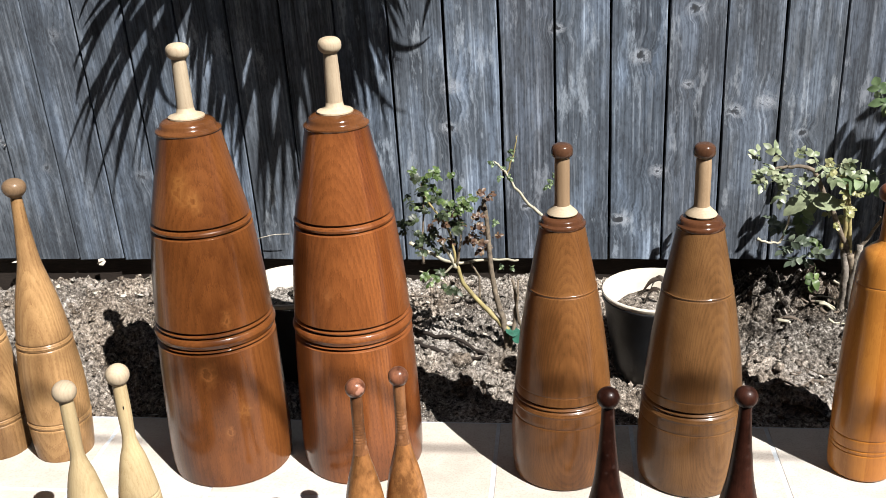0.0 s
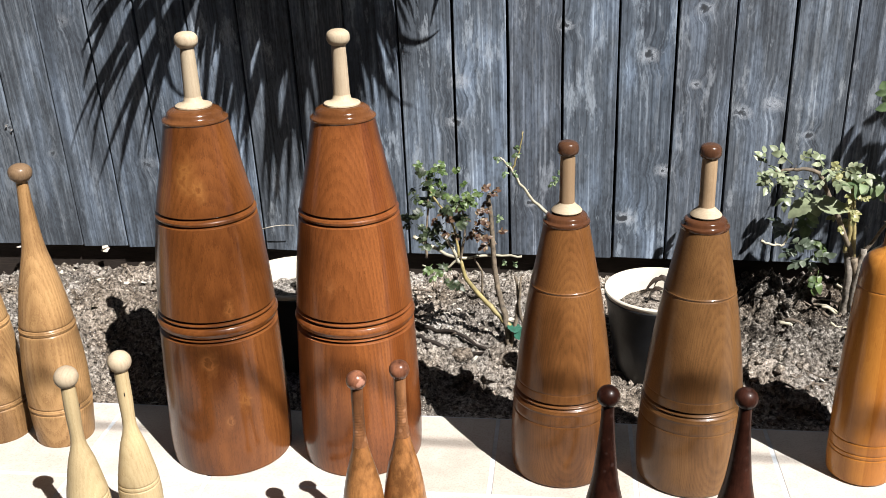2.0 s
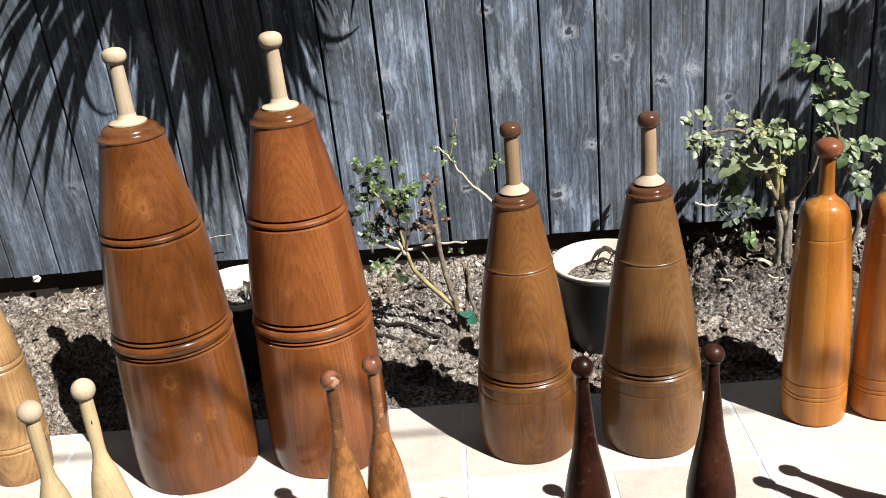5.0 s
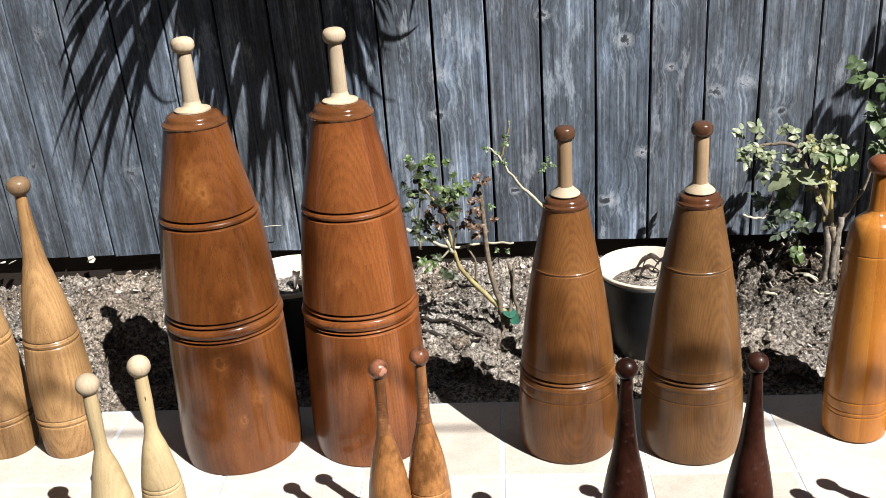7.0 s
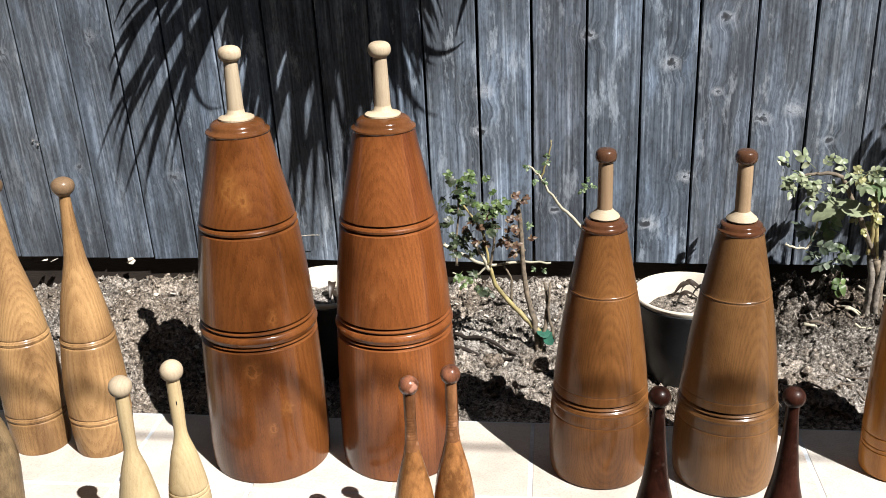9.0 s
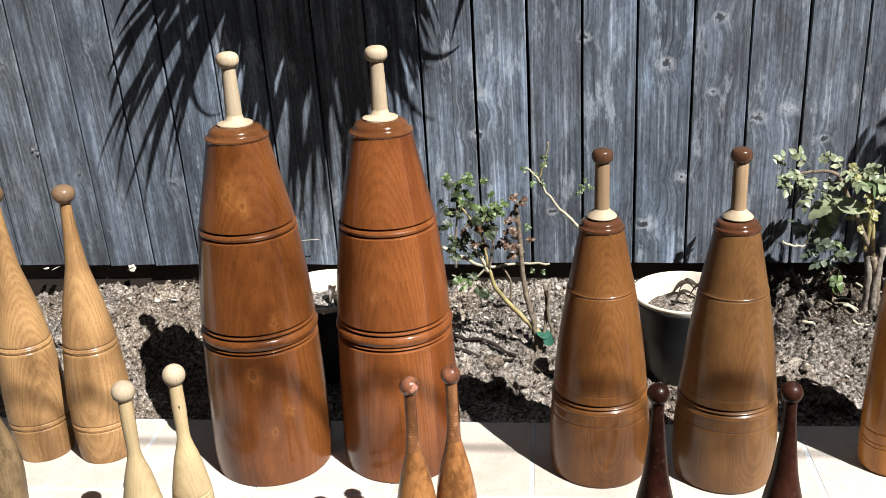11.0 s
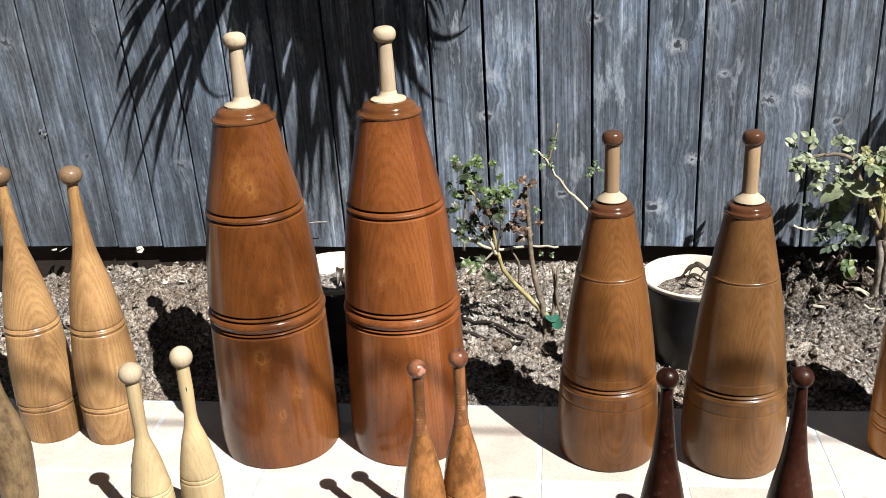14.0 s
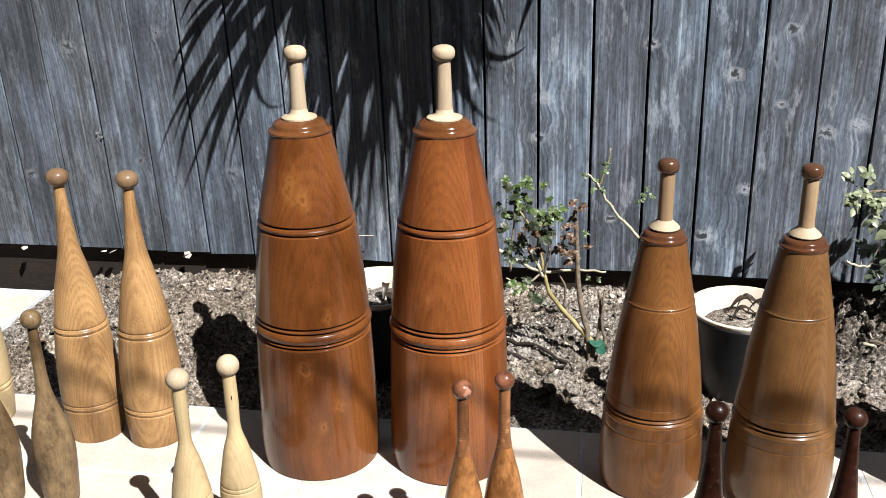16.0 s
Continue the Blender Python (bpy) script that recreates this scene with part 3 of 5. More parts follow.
def chunk(bm, where, size, rng, flat=0.7, stretch=1.0):
    """One uneven lump of eight to twelve faces."""
    m = pose(*where, rng.uniform(0, 360), rng.uniform(0, 360), rng.uniform(0, 360)) if flat > 0.5 else pose(*where, rng.uniform(-25, 25), rng.uniform(-25, 25), rng.uniform(0, 360))
    ring = [bm.verts.new(m @ Vector((size * stretch * math.cos(a) * rng.uniform(0.6, 1.1), size * math.sin(a) * rng.uniform(0.6, 1.1), size * flat * rng.uniform(-0.25, 0.25)))) for a in (math.tau * k / 5 for k in range(5))]
    top = bm.verts.new(m @ Vector((0, 0, size * flat)))
    low = bm.verts.new(m @ Vector((0, 0, -size * flat)))
    for k in range(5):
        bm.faces.new((ring[k], ring[(k + 1) % 5], top))
        bm.faces.new((ring[(k + 1) % 5], ring[k], low))


def scatter_soil():
    rng = random.Random(4)
    for name, count, mat, lo, hi, flat, stretch, label in (
            ("soil_clods", 5200, CLOD, 0.0025, 0.013, 0.75, 1.0, "loose clods and crumbs of dry soil"),
            ("wood_chips", 1900, CHIP, 0.0022, 0.0100, 0.18, 1.6, "pale wood chips and dry leaf flakes on the soil")):
        bm = bmesh.new()
        for _ in range(count):
            x = rng.uniform(-1.06, 1.9)
            k = rng.random() ** 0.9
            y = edge_y(x) + 0.012 + k * (0.04 - edge_y(x))
            size = lo + (hi - lo) * rng.random() ** 3
            if name == "soil_clods" and x > 1.0 and rng.random() < 0.3:
                size *= 1.8
            chunk(bm, (x, y, soil_height(x, y) + size * flat * 0.35), size, rng, flat, stretch)
        ob = finish(name, bm, mat, smooth=False)
        tagged(ob, label, "soil", kind="stuff")


def build_pavement():
    slab = thing("pavement", (0, 0, 0), "pale cream square stone tiles with light grey joints", "paving", kind="structure")
    bm = bmesh.new()
    bmesh.ops.create_cube(bm, size=1)
    for v in bm.verts:
        v.co = Vector((v.co.x * 7.2, v.co.y * 3.0, v.co.z * 0.08))
    bed = finish("joint_bed", bm, GROUT, slab, "pale grey mortar joints", smooth=False)
    c = U * 0.0 + V * (EDGE_V - 1.5)
    bed.matrix_basis = pose(c.x, c.y, -0.0414, 0, 0, EDGE_TURN)
    bm = bmesh.new()
    bmesh.ops.create_cube(bm, size=1)
    for v in bm.verts:
        v.co = Vector((v.co.x * 2.5, v.co.y * 0.60, v.co.z * 0.08))
    side = finish("joint_bed", bm, GROUT, slab, "pale grey mortar joints", smooth=False)
    c = U * (JOINT_U - 6 * TILE_SIZE - 1.16) + V * (EDGE_V + 0.304)
    side.matrix_basis = pose(c.x, c.y, -0.0414, 0, 0, EDGE_TURN)
    bm = bmesh.new()
    s = (TILE_SIZE - 0.0072) / 2
    for z, r in ((-0.02, s), (-0.0015, s), (0.0, s - 0.0018)):
        for x, y in ((-r, -r), (r, -r), (r, r), (-r, r)):
            bm.verts.new((x, y, z))
    bm.verts.ensure_lookup_table()
    for k in (0, 4):
        for i in range(4):
            n = (i + 1) % 4
            bm.faces.new((bm.verts[k + i], bm.verts[k + n], bm.verts[k + 4 + n], bm.verts[k + 4 + i]))
    bm.faces.new([bm.verts[8 + i] for i in range(4)])
    me = bpy.data.meshes.new("tile")
    bm.to_mesh(me)
    bm.free()
    me.materials.append(TILE)
    rng = random.Random(8)
    for j in range(-2, 10):
        for i in range(-14, 11):
            if j < 0 and i > -7:
                continue
            p = U * (JOINT_U + (i + 0.5) * TILE_SIZE + (0.09 if j < 0 else 0.0)) + V * (EDGE_V - (j + 0.5) * TILE_SIZE)
            t = new("tile", me)
            t.parent = slab
            t.matrix_basis = pose(p.x, p.y, rng.uniform(-0.0008, 0.0), rng.uniform(-0.15, 0.15), rng.uniform(-0.15, 0.15), EDGE_TURN + rng.uniform(-0.2, 0.2))


PITCH, EDGE_X = 0.1375, 0.783                     # board pitch, and the place of one joint


def fence_low(x):
    return 0.128 + 0.006 * x


def board_mesh(width, low, high, rng):
    """An upright board with eased edges and a slightly uneven foot."""
    bm = bmesh.new()
    w, d, c = width / 2, 0.009, 0.0022
    loop = [(-w, d), (-w, -d + c), (-w + c, -d), (w - c, -d), (w, -d + c), (w, d)]
    rows = []
    n = 10
    wander = [rng.uniform(-0.0012, 0.0012) for _ in range(n + 1)]
    for k in range(n + 1):
        z = low + (high - low) * k / n
        rows.append([bm.verts.new((x + (wander[k] if x < 0 else -wander[k] * 0.7), y, z + (rng.uniform(-0.003, 0.003) if k == 0 else 0))) for x, y in loop])
    for a, b in zip(rows, rows[1:]):
        for k in range(6):
            m = (k + 1) % 6
            bm.faces.new((a[k], a[m], b[m], b[k]))
    bm.faces.new(rows[0]), bm.faces.new(list(reversed(rows[-1])))
    bmesh.ops.recalc_face_normals(bm, faces=bm.faces)
    return bm


def build_fence():
    rng = random.Random(21)
    fence = thing("fence", (0, 0, 0.0), "weathered grey upright board fence with dark gaps between the boards", "fence", kind="structure")
    fence.rotation_euler = (radians(3.15), 0, 0)
    for i in range(-30, 22):
        x = EDGE_X + (i + 0.5) * PITCH
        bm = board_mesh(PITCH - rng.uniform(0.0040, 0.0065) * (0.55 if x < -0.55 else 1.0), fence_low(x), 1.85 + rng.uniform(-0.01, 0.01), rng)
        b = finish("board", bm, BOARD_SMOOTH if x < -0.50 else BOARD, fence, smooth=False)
        b.location = (x + 0.004, 0.009 + rng.uniform(0, 0.003), 0)
        b.rotation_euler = (0, radians(-0.35 - 0.05 * max(0, -i - 4) + rng.uniform(-0.08, 0.08)), radians(rng.uniform(-0.6, 0.6)))
    for z, name in ((0.48, "rail"), (1.5, "rail")):
        bm = bmesh.new()
        bmesh.ops.create_cube(bm, size=1)
        for v in bm.verts:
            v.co = Vector((v.co.x * 7.1, v.co.y * 0.04, v.co.z * 0.09))
        r = finish(name, bm, KICK, fence, "dark fence rail behind the boards", smooth=False)
        r.location = (0.24, 0.044, z)
        r.rotation_euler = (0, 0, 0)
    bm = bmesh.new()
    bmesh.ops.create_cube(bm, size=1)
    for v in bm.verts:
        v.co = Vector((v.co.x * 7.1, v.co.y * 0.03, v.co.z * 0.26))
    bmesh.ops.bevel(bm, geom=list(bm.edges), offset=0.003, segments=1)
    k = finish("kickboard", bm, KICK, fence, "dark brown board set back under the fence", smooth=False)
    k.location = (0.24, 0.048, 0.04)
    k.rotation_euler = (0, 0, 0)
    # added dark sheet: puts the shade seen through the gaps into colour
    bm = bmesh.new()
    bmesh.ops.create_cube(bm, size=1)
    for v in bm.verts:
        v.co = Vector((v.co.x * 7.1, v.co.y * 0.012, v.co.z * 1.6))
    w = finish("backing", bm, KICK, fence, "dark sheet standing in for the shade between the boards", smooth=False)
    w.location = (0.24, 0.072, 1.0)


build_ground()
build_soil()
scatter_soil()
build_fence()


# ---- the clubs ----
def big_club(where):
    c = thing("exercise_club", where, "tall red-brown varnished wooden exercise club with pale handle", "exercise club", "large clubs on the paving")
    body = [(0, 0.1175), (0.002, 0.1203), (0.006, 0.1222), (0.05, 0.1243), (0.12, 0.1230), (0.20, 0.1208), (0.295, 0.1170), (0.36, 0.1132), (0.42, 0.1083), (0.53, 0.0953), (0.60, 0.0806), (0.66, 0.0680), (0.7065, 0.0590)]
    grooves = [(0.2955, 0.0062, 0.0040), (0.3030, 0.0056, 0.0034), (0.3155, -0.0034, 0.009), (0.3265, 0.0062, 0.0038), (0.3360, 0.0064, 0.0040),
               (0.5230, 0.0058, 0.0036), (0.5378, 0.0058, 0.0036), (0.5305, -0.0014, 0.0035)]
    part("body", lathe(grooved(body, grooves, 8), 96), RED_WOOD, c)
    part("cap", lathe([(0.7050, 0.057), (0.7056, 0.0598), (0.7080, 0.0612), (0.7105, 0.0608), (0.7122, 0.0585), (0.7138, 0.0548), (0.7165, 0.0525), (0.7205, 0.0516), (0.7240, 0.0498), (0.7272, 0.0455), (0.7298, 0.039), (0.7312, 0.034)], 80), CAP_WOOD, c, "red-brown moulded shoulder cap")
    part("collar", lathe([(0.7308, 0.0325), (0.7318, 0.0338), (0.7345, 0.0338), (0.7360, 0.0318), (0.7374, 0.0262), (0.7392, 0.0208), (0.7425, 0.0174), (0.750, 0.0157)], 48), CREAM_WOOD, c, "pale wooden flared collar")
    part("handle", lathe(smooth_profile([(0.7495, 0.0156), (0.772, 0.0150), (0.812, 0.0138), (0.842, 0.0126)], 4), 40), CREAM_WOOD, c, "pale bare wooden grip")
    part("knob", lathe(smooth_profile([(0.8395, 0.0122), (0.8420, 0.0165), (0.8470, 0.0202), (0.8535, 0.0214), (0.8600, 0.0204), (0.8650, 0.0165), (0.8678, 0.0100), (0.8688, 0.0)], 3), 40), CREAM_WOOD, c, "pale rounded knob")
    return c


def medium_club(where):
    c = thing("exercise_club", where, "olive-brown stained wooden exercise club with tan handle", "exercise club", "medium clubs on the paving")
    body = [(0, 0.0925), (0.002, 0.0955), (0.007, 0.0980), (0.03, 0.1002), (0.076, 0.1010), (0.14, 0.0978), (0.19, 0.0930), (0.261, 0.0860), (0.33, 0.0765), (0.385, 0.0675), (0.45, 0.0548), (0.519, 0.0415)]
    grooves = [(0.138, 0.0009, 0.0020), (0.1640, -0.0014, 0.004), (0.1730, 0.0034, 0.0042), (0.1815, 0.0050, 0.0042), (0.203, 0.0008, 0.0020), (0.3965, 0.0008, 0.002), (0.4000, -0.0010, 0.002)]
    part("body", lathe(grooved(body, grooves, 8), 96), OLIVE_WOOD, c)
    part("cap", lathe([(0.5180, 0.039), (0.5185, 0.0428), (0.5210, 0.0438), (0.5240, 0.0432), (0.5262, 0.0402), (0.5285, 0.0386), (0.5325, 0.0383), (0.5355, 0.0358), (0.5378, 0.030), (0.5386, 0.0240)], 72), OLIVE_CAP, c, "glossy dark brown moulded cap")
    part("collar", lathe([(0.5380, 0.0240), (0.5405, 0.0240), (0.5415, 0.0280), (0.5428, 0.0283), (0.5460, 0.0260), (0.550, 0.0213), (0.554, 0.0168), (0.5575, 0.0143)], 48), CREAM_WOOD, c, "pale wooden flared collar")
    part("handle", lathe(smooth_profile([(0.5570, 0.0141), (0.585, 0.0139), (0.62, 0.0139), (0.6500, 0.0132)], 4), 40), TAN_HANDLE, c, "tan wooden grip")
    part("knob", lathe(smooth_profile([(0.6475, 0.0125), (0.6490, 0.0165), (0.6530, 0.0192), (0.6585, 0.0199), (0.6650, 0.0190), (0.6700, 0.0160), (0.6732, 0.0095), (0.6742, 0.0)], 3), 40), KNOB_WOOD, c, "glossy dark brown knob")
    return c


def orange_club(where, wood):
    c = thing("exercise_club", where, "orange varnished bottle-shaped wooden exercise club", "exercise club", "orange clubs on the paving")
    body = [(0, 0.0565), (0.003, 0.0595), (0.010, 0.0620), (0.05, 0.0634), (0.13, 0.0628), (0.218, 0.0608), (0.325, 0.0552), (0.410, 0.0492), (0.440, 0.0456), (0.457, 0.0386), (0.467, 0.0285), (0.474, 0.0200), (0.480, 0.0160)]
    grooves = [(0.060, 0.0012, 0.0022), (0.069, 0.0012, 0.0022), (0.092, 0.0012, 0.0022), (0.400, 0.0008, 0.002)]
    part("body", lathe(grooved(body, grooves, 8), 80), wood, c)
    part("handle", lathe(smooth_profile([(0.4795, 0.0160), (0.492, 0.0148), (0.522, 0.0136), (0.553, 0.0126)], 4), 36), wood, c)
    part("knob", lathe(smooth_profile([(0.551, 0.0120), (0.5545, 0.0185), (0.560, 0.0240), (0.567, 0.0255), (0.575, 0.0246), (0.5815, 0.0195), (0.586, 0.0110), (0.588, 0.0)], 3), 40), ORANGE_KNOB, c, "darker orange-brown knob")
    return c


def oak_club(where):
    c = thing("exercise_club", where, "honey-coloured oak exercise club with turned double rings", "exercise club", "oak clubs on the paving")
    body = [(0, 0.0575), (0.002, 0.0592), (0.02, 0.0613), (0.06, 0.0640), (0.12, 0.0655), (0.176, 0.0640), (0.25, 0.0572), (0.305, 0.0500), (0.355, 0.0415), (0.40, 0.0315), (0.441, 0.0225), (0.50, 0.0160), (0.54, 0.0128), (0.578, 0.0108)]
    grooves = [(0.0790, 0.0018, 0.0028), (0.0855, -0.0012, 0.003), (0.0920, 0.0018, 0.0028), (0.2580, 0.0018, 0.0028), (0.2645, -0.0014, 0.003), (0.2710, 0.0018, 0.0028)]
    part("body", lathe(grooved(body, grooves, 8), 80), OAK_WOOD, c)
    part("knob", lathe(smooth_profile([(0.575, 0.0108), (0.579, 0.0150), (0.585, 0.0205), (0.594, 0.0230), (0.602, 0.0215), (0.608, 0.0165), (0.612, 0.0090), (0.6135, 0.0)], 3), 40), OAK_KNOB, c, "browner rounded knob")
    return c


def small_club(where, profile, height, ball_r, mat, knob_mat, label, group, rings=(), grip=None):
    """A hand club; height is that of the knob's centre. grip: where the handled, darkened neck begins, and its wood."""
    c = thing("hand_club", where, label, "exercise club", group)
    line = grooved(profile, [(z, d, w) for z, d, w in rings], 6)
    if grip:
        low, wood = grip
        k = next(i for i, (z, _) in enumerate(line) if z >= low)
        neck = [(line[k][0] - 0.0004, line[k][1] - 0.0004)] + [(z, r + 0.0005) for z, r in line[k:]]
        part("grip", lathe(neck, 40), wood, c, "darker hand-worn neck")
        line = line[:k + 1]
    part("body", lathe(line, 56), mat, c)
    part("knob", lathe(ball(height, ball_r, 1.0, 0.0085), 40), knob_mat, c)
    return c


PALE_SHAPE = [(0, 0.0290), (0.003, 0.0315), (0.02, 0.0335), (0.07, 0.0368), (0.110, 0.0376), (0.144, 0.0350), (0.175, 0.0297), (0.211, 0.0225), (0.240, 0.0142), (0.262, 0.0113), (0.306, 0.0122), (0.340, 0.0118), (0.360, 0.0114)]
WORN_SHAPE = [(0, 0.0285), (0.003, 0.0312), (0.02, 0.0335), (0.07, 0.0362), (0.130, 0.0372), (0.160, 0.0352), (0.191, 0.0312), (0.224, 0.0250), (0.259, 0.0164), (0.286, 0.0111), (0.313, 0.0094), (0.350, 0.0091), (0.387, 0.0092)]
DARK_SHAPE = [(0, 0.0300), (0.003, 0.0325), (0.02, 0.0350), (0.07, 0.0385), (0.140, 0.0396), (0.170, 0.0372), (0.216, 0.0298), (0.262, 0.0206), (0.308, 0.0153), (0.342, 0.0122), (0.375, 0.0099), (0.396, 0.0096)]
GREY_SHAPE = [(0, 0.0300), (0.003, 0.0325), (0.02, 0.0345), (0.080, 0.0390), (0.117, 0.0406), (0.151, 0.0372), (0.185, 0.0302), (0.220, 0.0205), (0.251, 0.0143), (0.289, 0.0117), (0.330, 0.0107), (0.373, 0.0096), (0.384, 0.0095)]


a = big_club((-0.015, -0.789, 0.0))
b = copy_thing(a, pose(0.261, -0.763, 0, 0, 0, 155))
for ch in b.children:
    if ch.name.startswith("body"):
        ch.data = ch.data.copy()
        ch.data.materials[0] = RED_DEEP
tagged(b, "tall deep red varnished wooden exercise club with pale handle")
c = medium_club((0.676, -0.785, 0.0))
d = copy_thing(c, pose(0.924, -0.792, 0, 0, 0, 16))
for ch in d.children:
    if ch.name.startswith("body"):
        ch.data = ch.data.copy()
        ch.data.materials[0] = OLIVE_DARK
tagged(d, "olive-brown stained wooden club with darker greenish finish")
o = orange_club((1.260, -0.757, 0.0), ORANGE_WOOD)
o2 = orange_club((1.398, -0.750, 0.0), ORANGE_RED)
tagged(o2, "reddish-orange varnished bottle-shaped wooden exercise club")
l2 = oak_club((-0.396, -0.786, 0.0))
l2.matrix_basis = pose(-0.397, -0.786, 0, 0, 0.7, 0)
l1 = copy_thing(l2, pose(-0.542, -0.788, 0, 0, 0, 215))


def squat(k):
    return Matrix.Diagonal((1, 1, k, 1))


s2 = small_club((-0.060, -1.127, 0), PALE_SHAPE, 0.375, 0.0198, PALE_WOOD, CREAM_WOOD, "small pale yellow wooden hand club with ball knob", "pale hand clubs", ((0.135, 0.0012, 0.0022), (0.143, 0.0012, 0.0022)))
bm = bmesh.new()
bmesh.ops.create_icosphere(bm, subdivisions=2, radius=1)
for v in bm.verts:
    v.co = Vector((0.0055 + v.co.x * 0.0011, -0.0108 + v.co.y * 0.0012, 0.318 + v.co.z * 0.0042))
part("knot_hole", bm, KICK, s2, "small dark slit in the neck")
s1 = copy_thing(s2, pose(-0.132, -1.175, 0, 0, 0, 95) @ squat(0.982))
s4 = small_club((0.424, -1.152, 0), WORN_SHAPE, 0.398, 0.0164, WORN_WOOD, WORN_KNOB, "small worn orange-brown hand club with mottled knob", "worn brown hand clubs", [(0.140, 0.0014, 0.0022), (0.149, 0.0014, 0.0022)] + [(0.298 + 0.0052 * k, 0.00028, 0.0018) for k in range(9)], (0.276, WORN_GRIP))
s3 = copy_thing(s4, pose(0.359, -1.176, 0, 0, 0, 60) @ squat(0.977))
s5 = small_club((0.750, -1.221, 0), DARK_SHAPE, 0.408, 0.0171, DARK_WOOD, DARK_WOOD, "small dark mahogany hand club with ball knob", "dark hand clubs")
s6 = copy_thing(s5, pose(0.951, -1.196, 0, 0, 0, 80) @ squat(0.983))
s7 = copy_thing(s5, pose(1.348, -1.216, 0, 0, 0, 10))
s8 = copy_thing(s5, pose(1.404, -1.185, 0, 0, 0, 50))
g2 = small_club((-0.480, -1.045, 0), GREY_SHAPE, 0.397, 0.0192, GREY_WOOD, GREY_WOOD, "old greyed brown wooden hand club", "greyed hand clubs", ((0.352, 0.0006, 0.0016),))
g1 = copy_thing(g2, pose(-0.592, -1.060, 0, 0, 0, 77))
y1 = oak_club((-0.828, -0.770, 0.0))
for ch in y1.children:
    ch.data.materials[0] = PALE_WOOD
tagged(y1, "pale yellow wooden exercise club with knots", group="pale club on the paving")

# ---- pots ----
def plant_pot(where, turn):
    c = thing("plant_pot", where, "round black plant pot with cream inside and dry soil", "plant pot", "pots in the bed", turn=turn)
    part("body", lathe([(0, 0.082), (0.004, 0.086), (0.05, 0.096), (0.13, 0.109), (0.185, 0.1165), (0.198, 0.1215), (0.206, 0.1225), (0.208, 0.1210), (0.150, 0.1080), (0.100, 0.0985)], 64, False), POT_BLACK, c)
    part("lining", lathe([(0.10, 0.090), (0.150, 0.1065), (0.207, 0.1195), (0.212, 0.1225), (0.2165, 0.1232), (0.219, 0.1215), (0.219, 0.1165), (0.208, 0.1110), (0.185, 0.1050), (0.14, 0.0960), (0.12, 0.090)], 64, False), POT_CREAM, c, "cream glazed inside and rim")
    bm = lathe([(0.125, 0.0915), (0.168, 0.1005), (0.172, 0.085), (0.176, 0.062), (0.180, 0.040), (0.179, 0.020), (0.180, 0.0)], 48)
    for v in bm.verts:
        if v.co.z > 0.15:
            v.co.z += 0.014 * noise.noise(v.co * 28) + 0.006 * noise.noise(v.co * 90)
    part("soil", bm, SOIL, c, "dry grey soil")
    return c


p1 = plant_pot((0.882, -0.415, 0.009), 20)
p2 = copy_thing(p1, pose(0.035, -0.430, 0.018, 0, 0, 120))


def dry_leaves(pot_at, seed, count):
    """Curled dry leaves lying in a pot."""
    rng = random.Random(seed)
    for _ in range(count):
        bm = bmesh.new()
        length, wide = rng.uniform(0.05, 0.085), rng.uniform(0.006, 0.011)
        rows = []
        for k in range(9):
            u = k / 8
            w = wide * math.sin(math.pi * min(1, 0.08 + 0.92 * u)) + 0.0006
            lift = 0.030 * math.sin(u * math.pi)
            rows.append([bm.verts.new((length * (u - 0.5), sgn * w, lift + (0.004 if sgn else 0))) for sgn in (-1, 0, 1)])
        for p, q in zip(rows, rows[1:]):
            bm.faces.new((p[0], p[1], q[1], q[0])), bm.faces.new((p[1], p[2], q[2], q[1]))
        ob = finish("dry_leaf", bm, DRY)
        r, a = rng.uniform(0.02, 0.07), rng.uniform(0, math.tau)
        ob.matrix_basis = pose(pot_at[0] + r * math.cos(a), pot_at[1] + r * math.sin(a), pot_at[2] + 0.186, rng.uniform(-20, 20), rng.uniform(-20, 20), rng.uniform(0, 360))
        tagged(ob, "curled brown dry leaf lying on pot soil", "leaf", "dry leaves in the pots")


dry_leaves((0.916, -0.388, 0.009), 3, 7)
dry_leaves((0.035, -0.430, 0.018), 5, 3)


# ---- roses ----
def leaflet(bm, m, length, wide, sway=0.0):
    """One folded, pointed leaf blade with a toothed edge."""
    rows = []
    n = 10
    for k in range(n + 1):
        u = k / n
        w = wide * math.sin(math.pi * (0.03 + 0.95 * u) ** 0.82) ** 0.85 * (1.05 if k % 2 else 0.93)
        droop = -0.22 * length * u * u + sway * 0.12 * length * math.sin(u * 5)
        rows.append([bm.verts.new(m @ Vector((sgn * w + sway * 0.15 * length * u * u, length * u, droop + (abs(sgn) * 0.42 - sgn * sgn * 0.22) * w + sway * sgn * 0.3 * w * u))) for sgn in (-1, -0.5, 0, 0.5, 1)])
    for p, q in zip(rows, rows[1:]):
        for a, b in zip(range(4), range(1, 5)):
            bm.faces.new((p[a], p[b], q[b], q[a]))


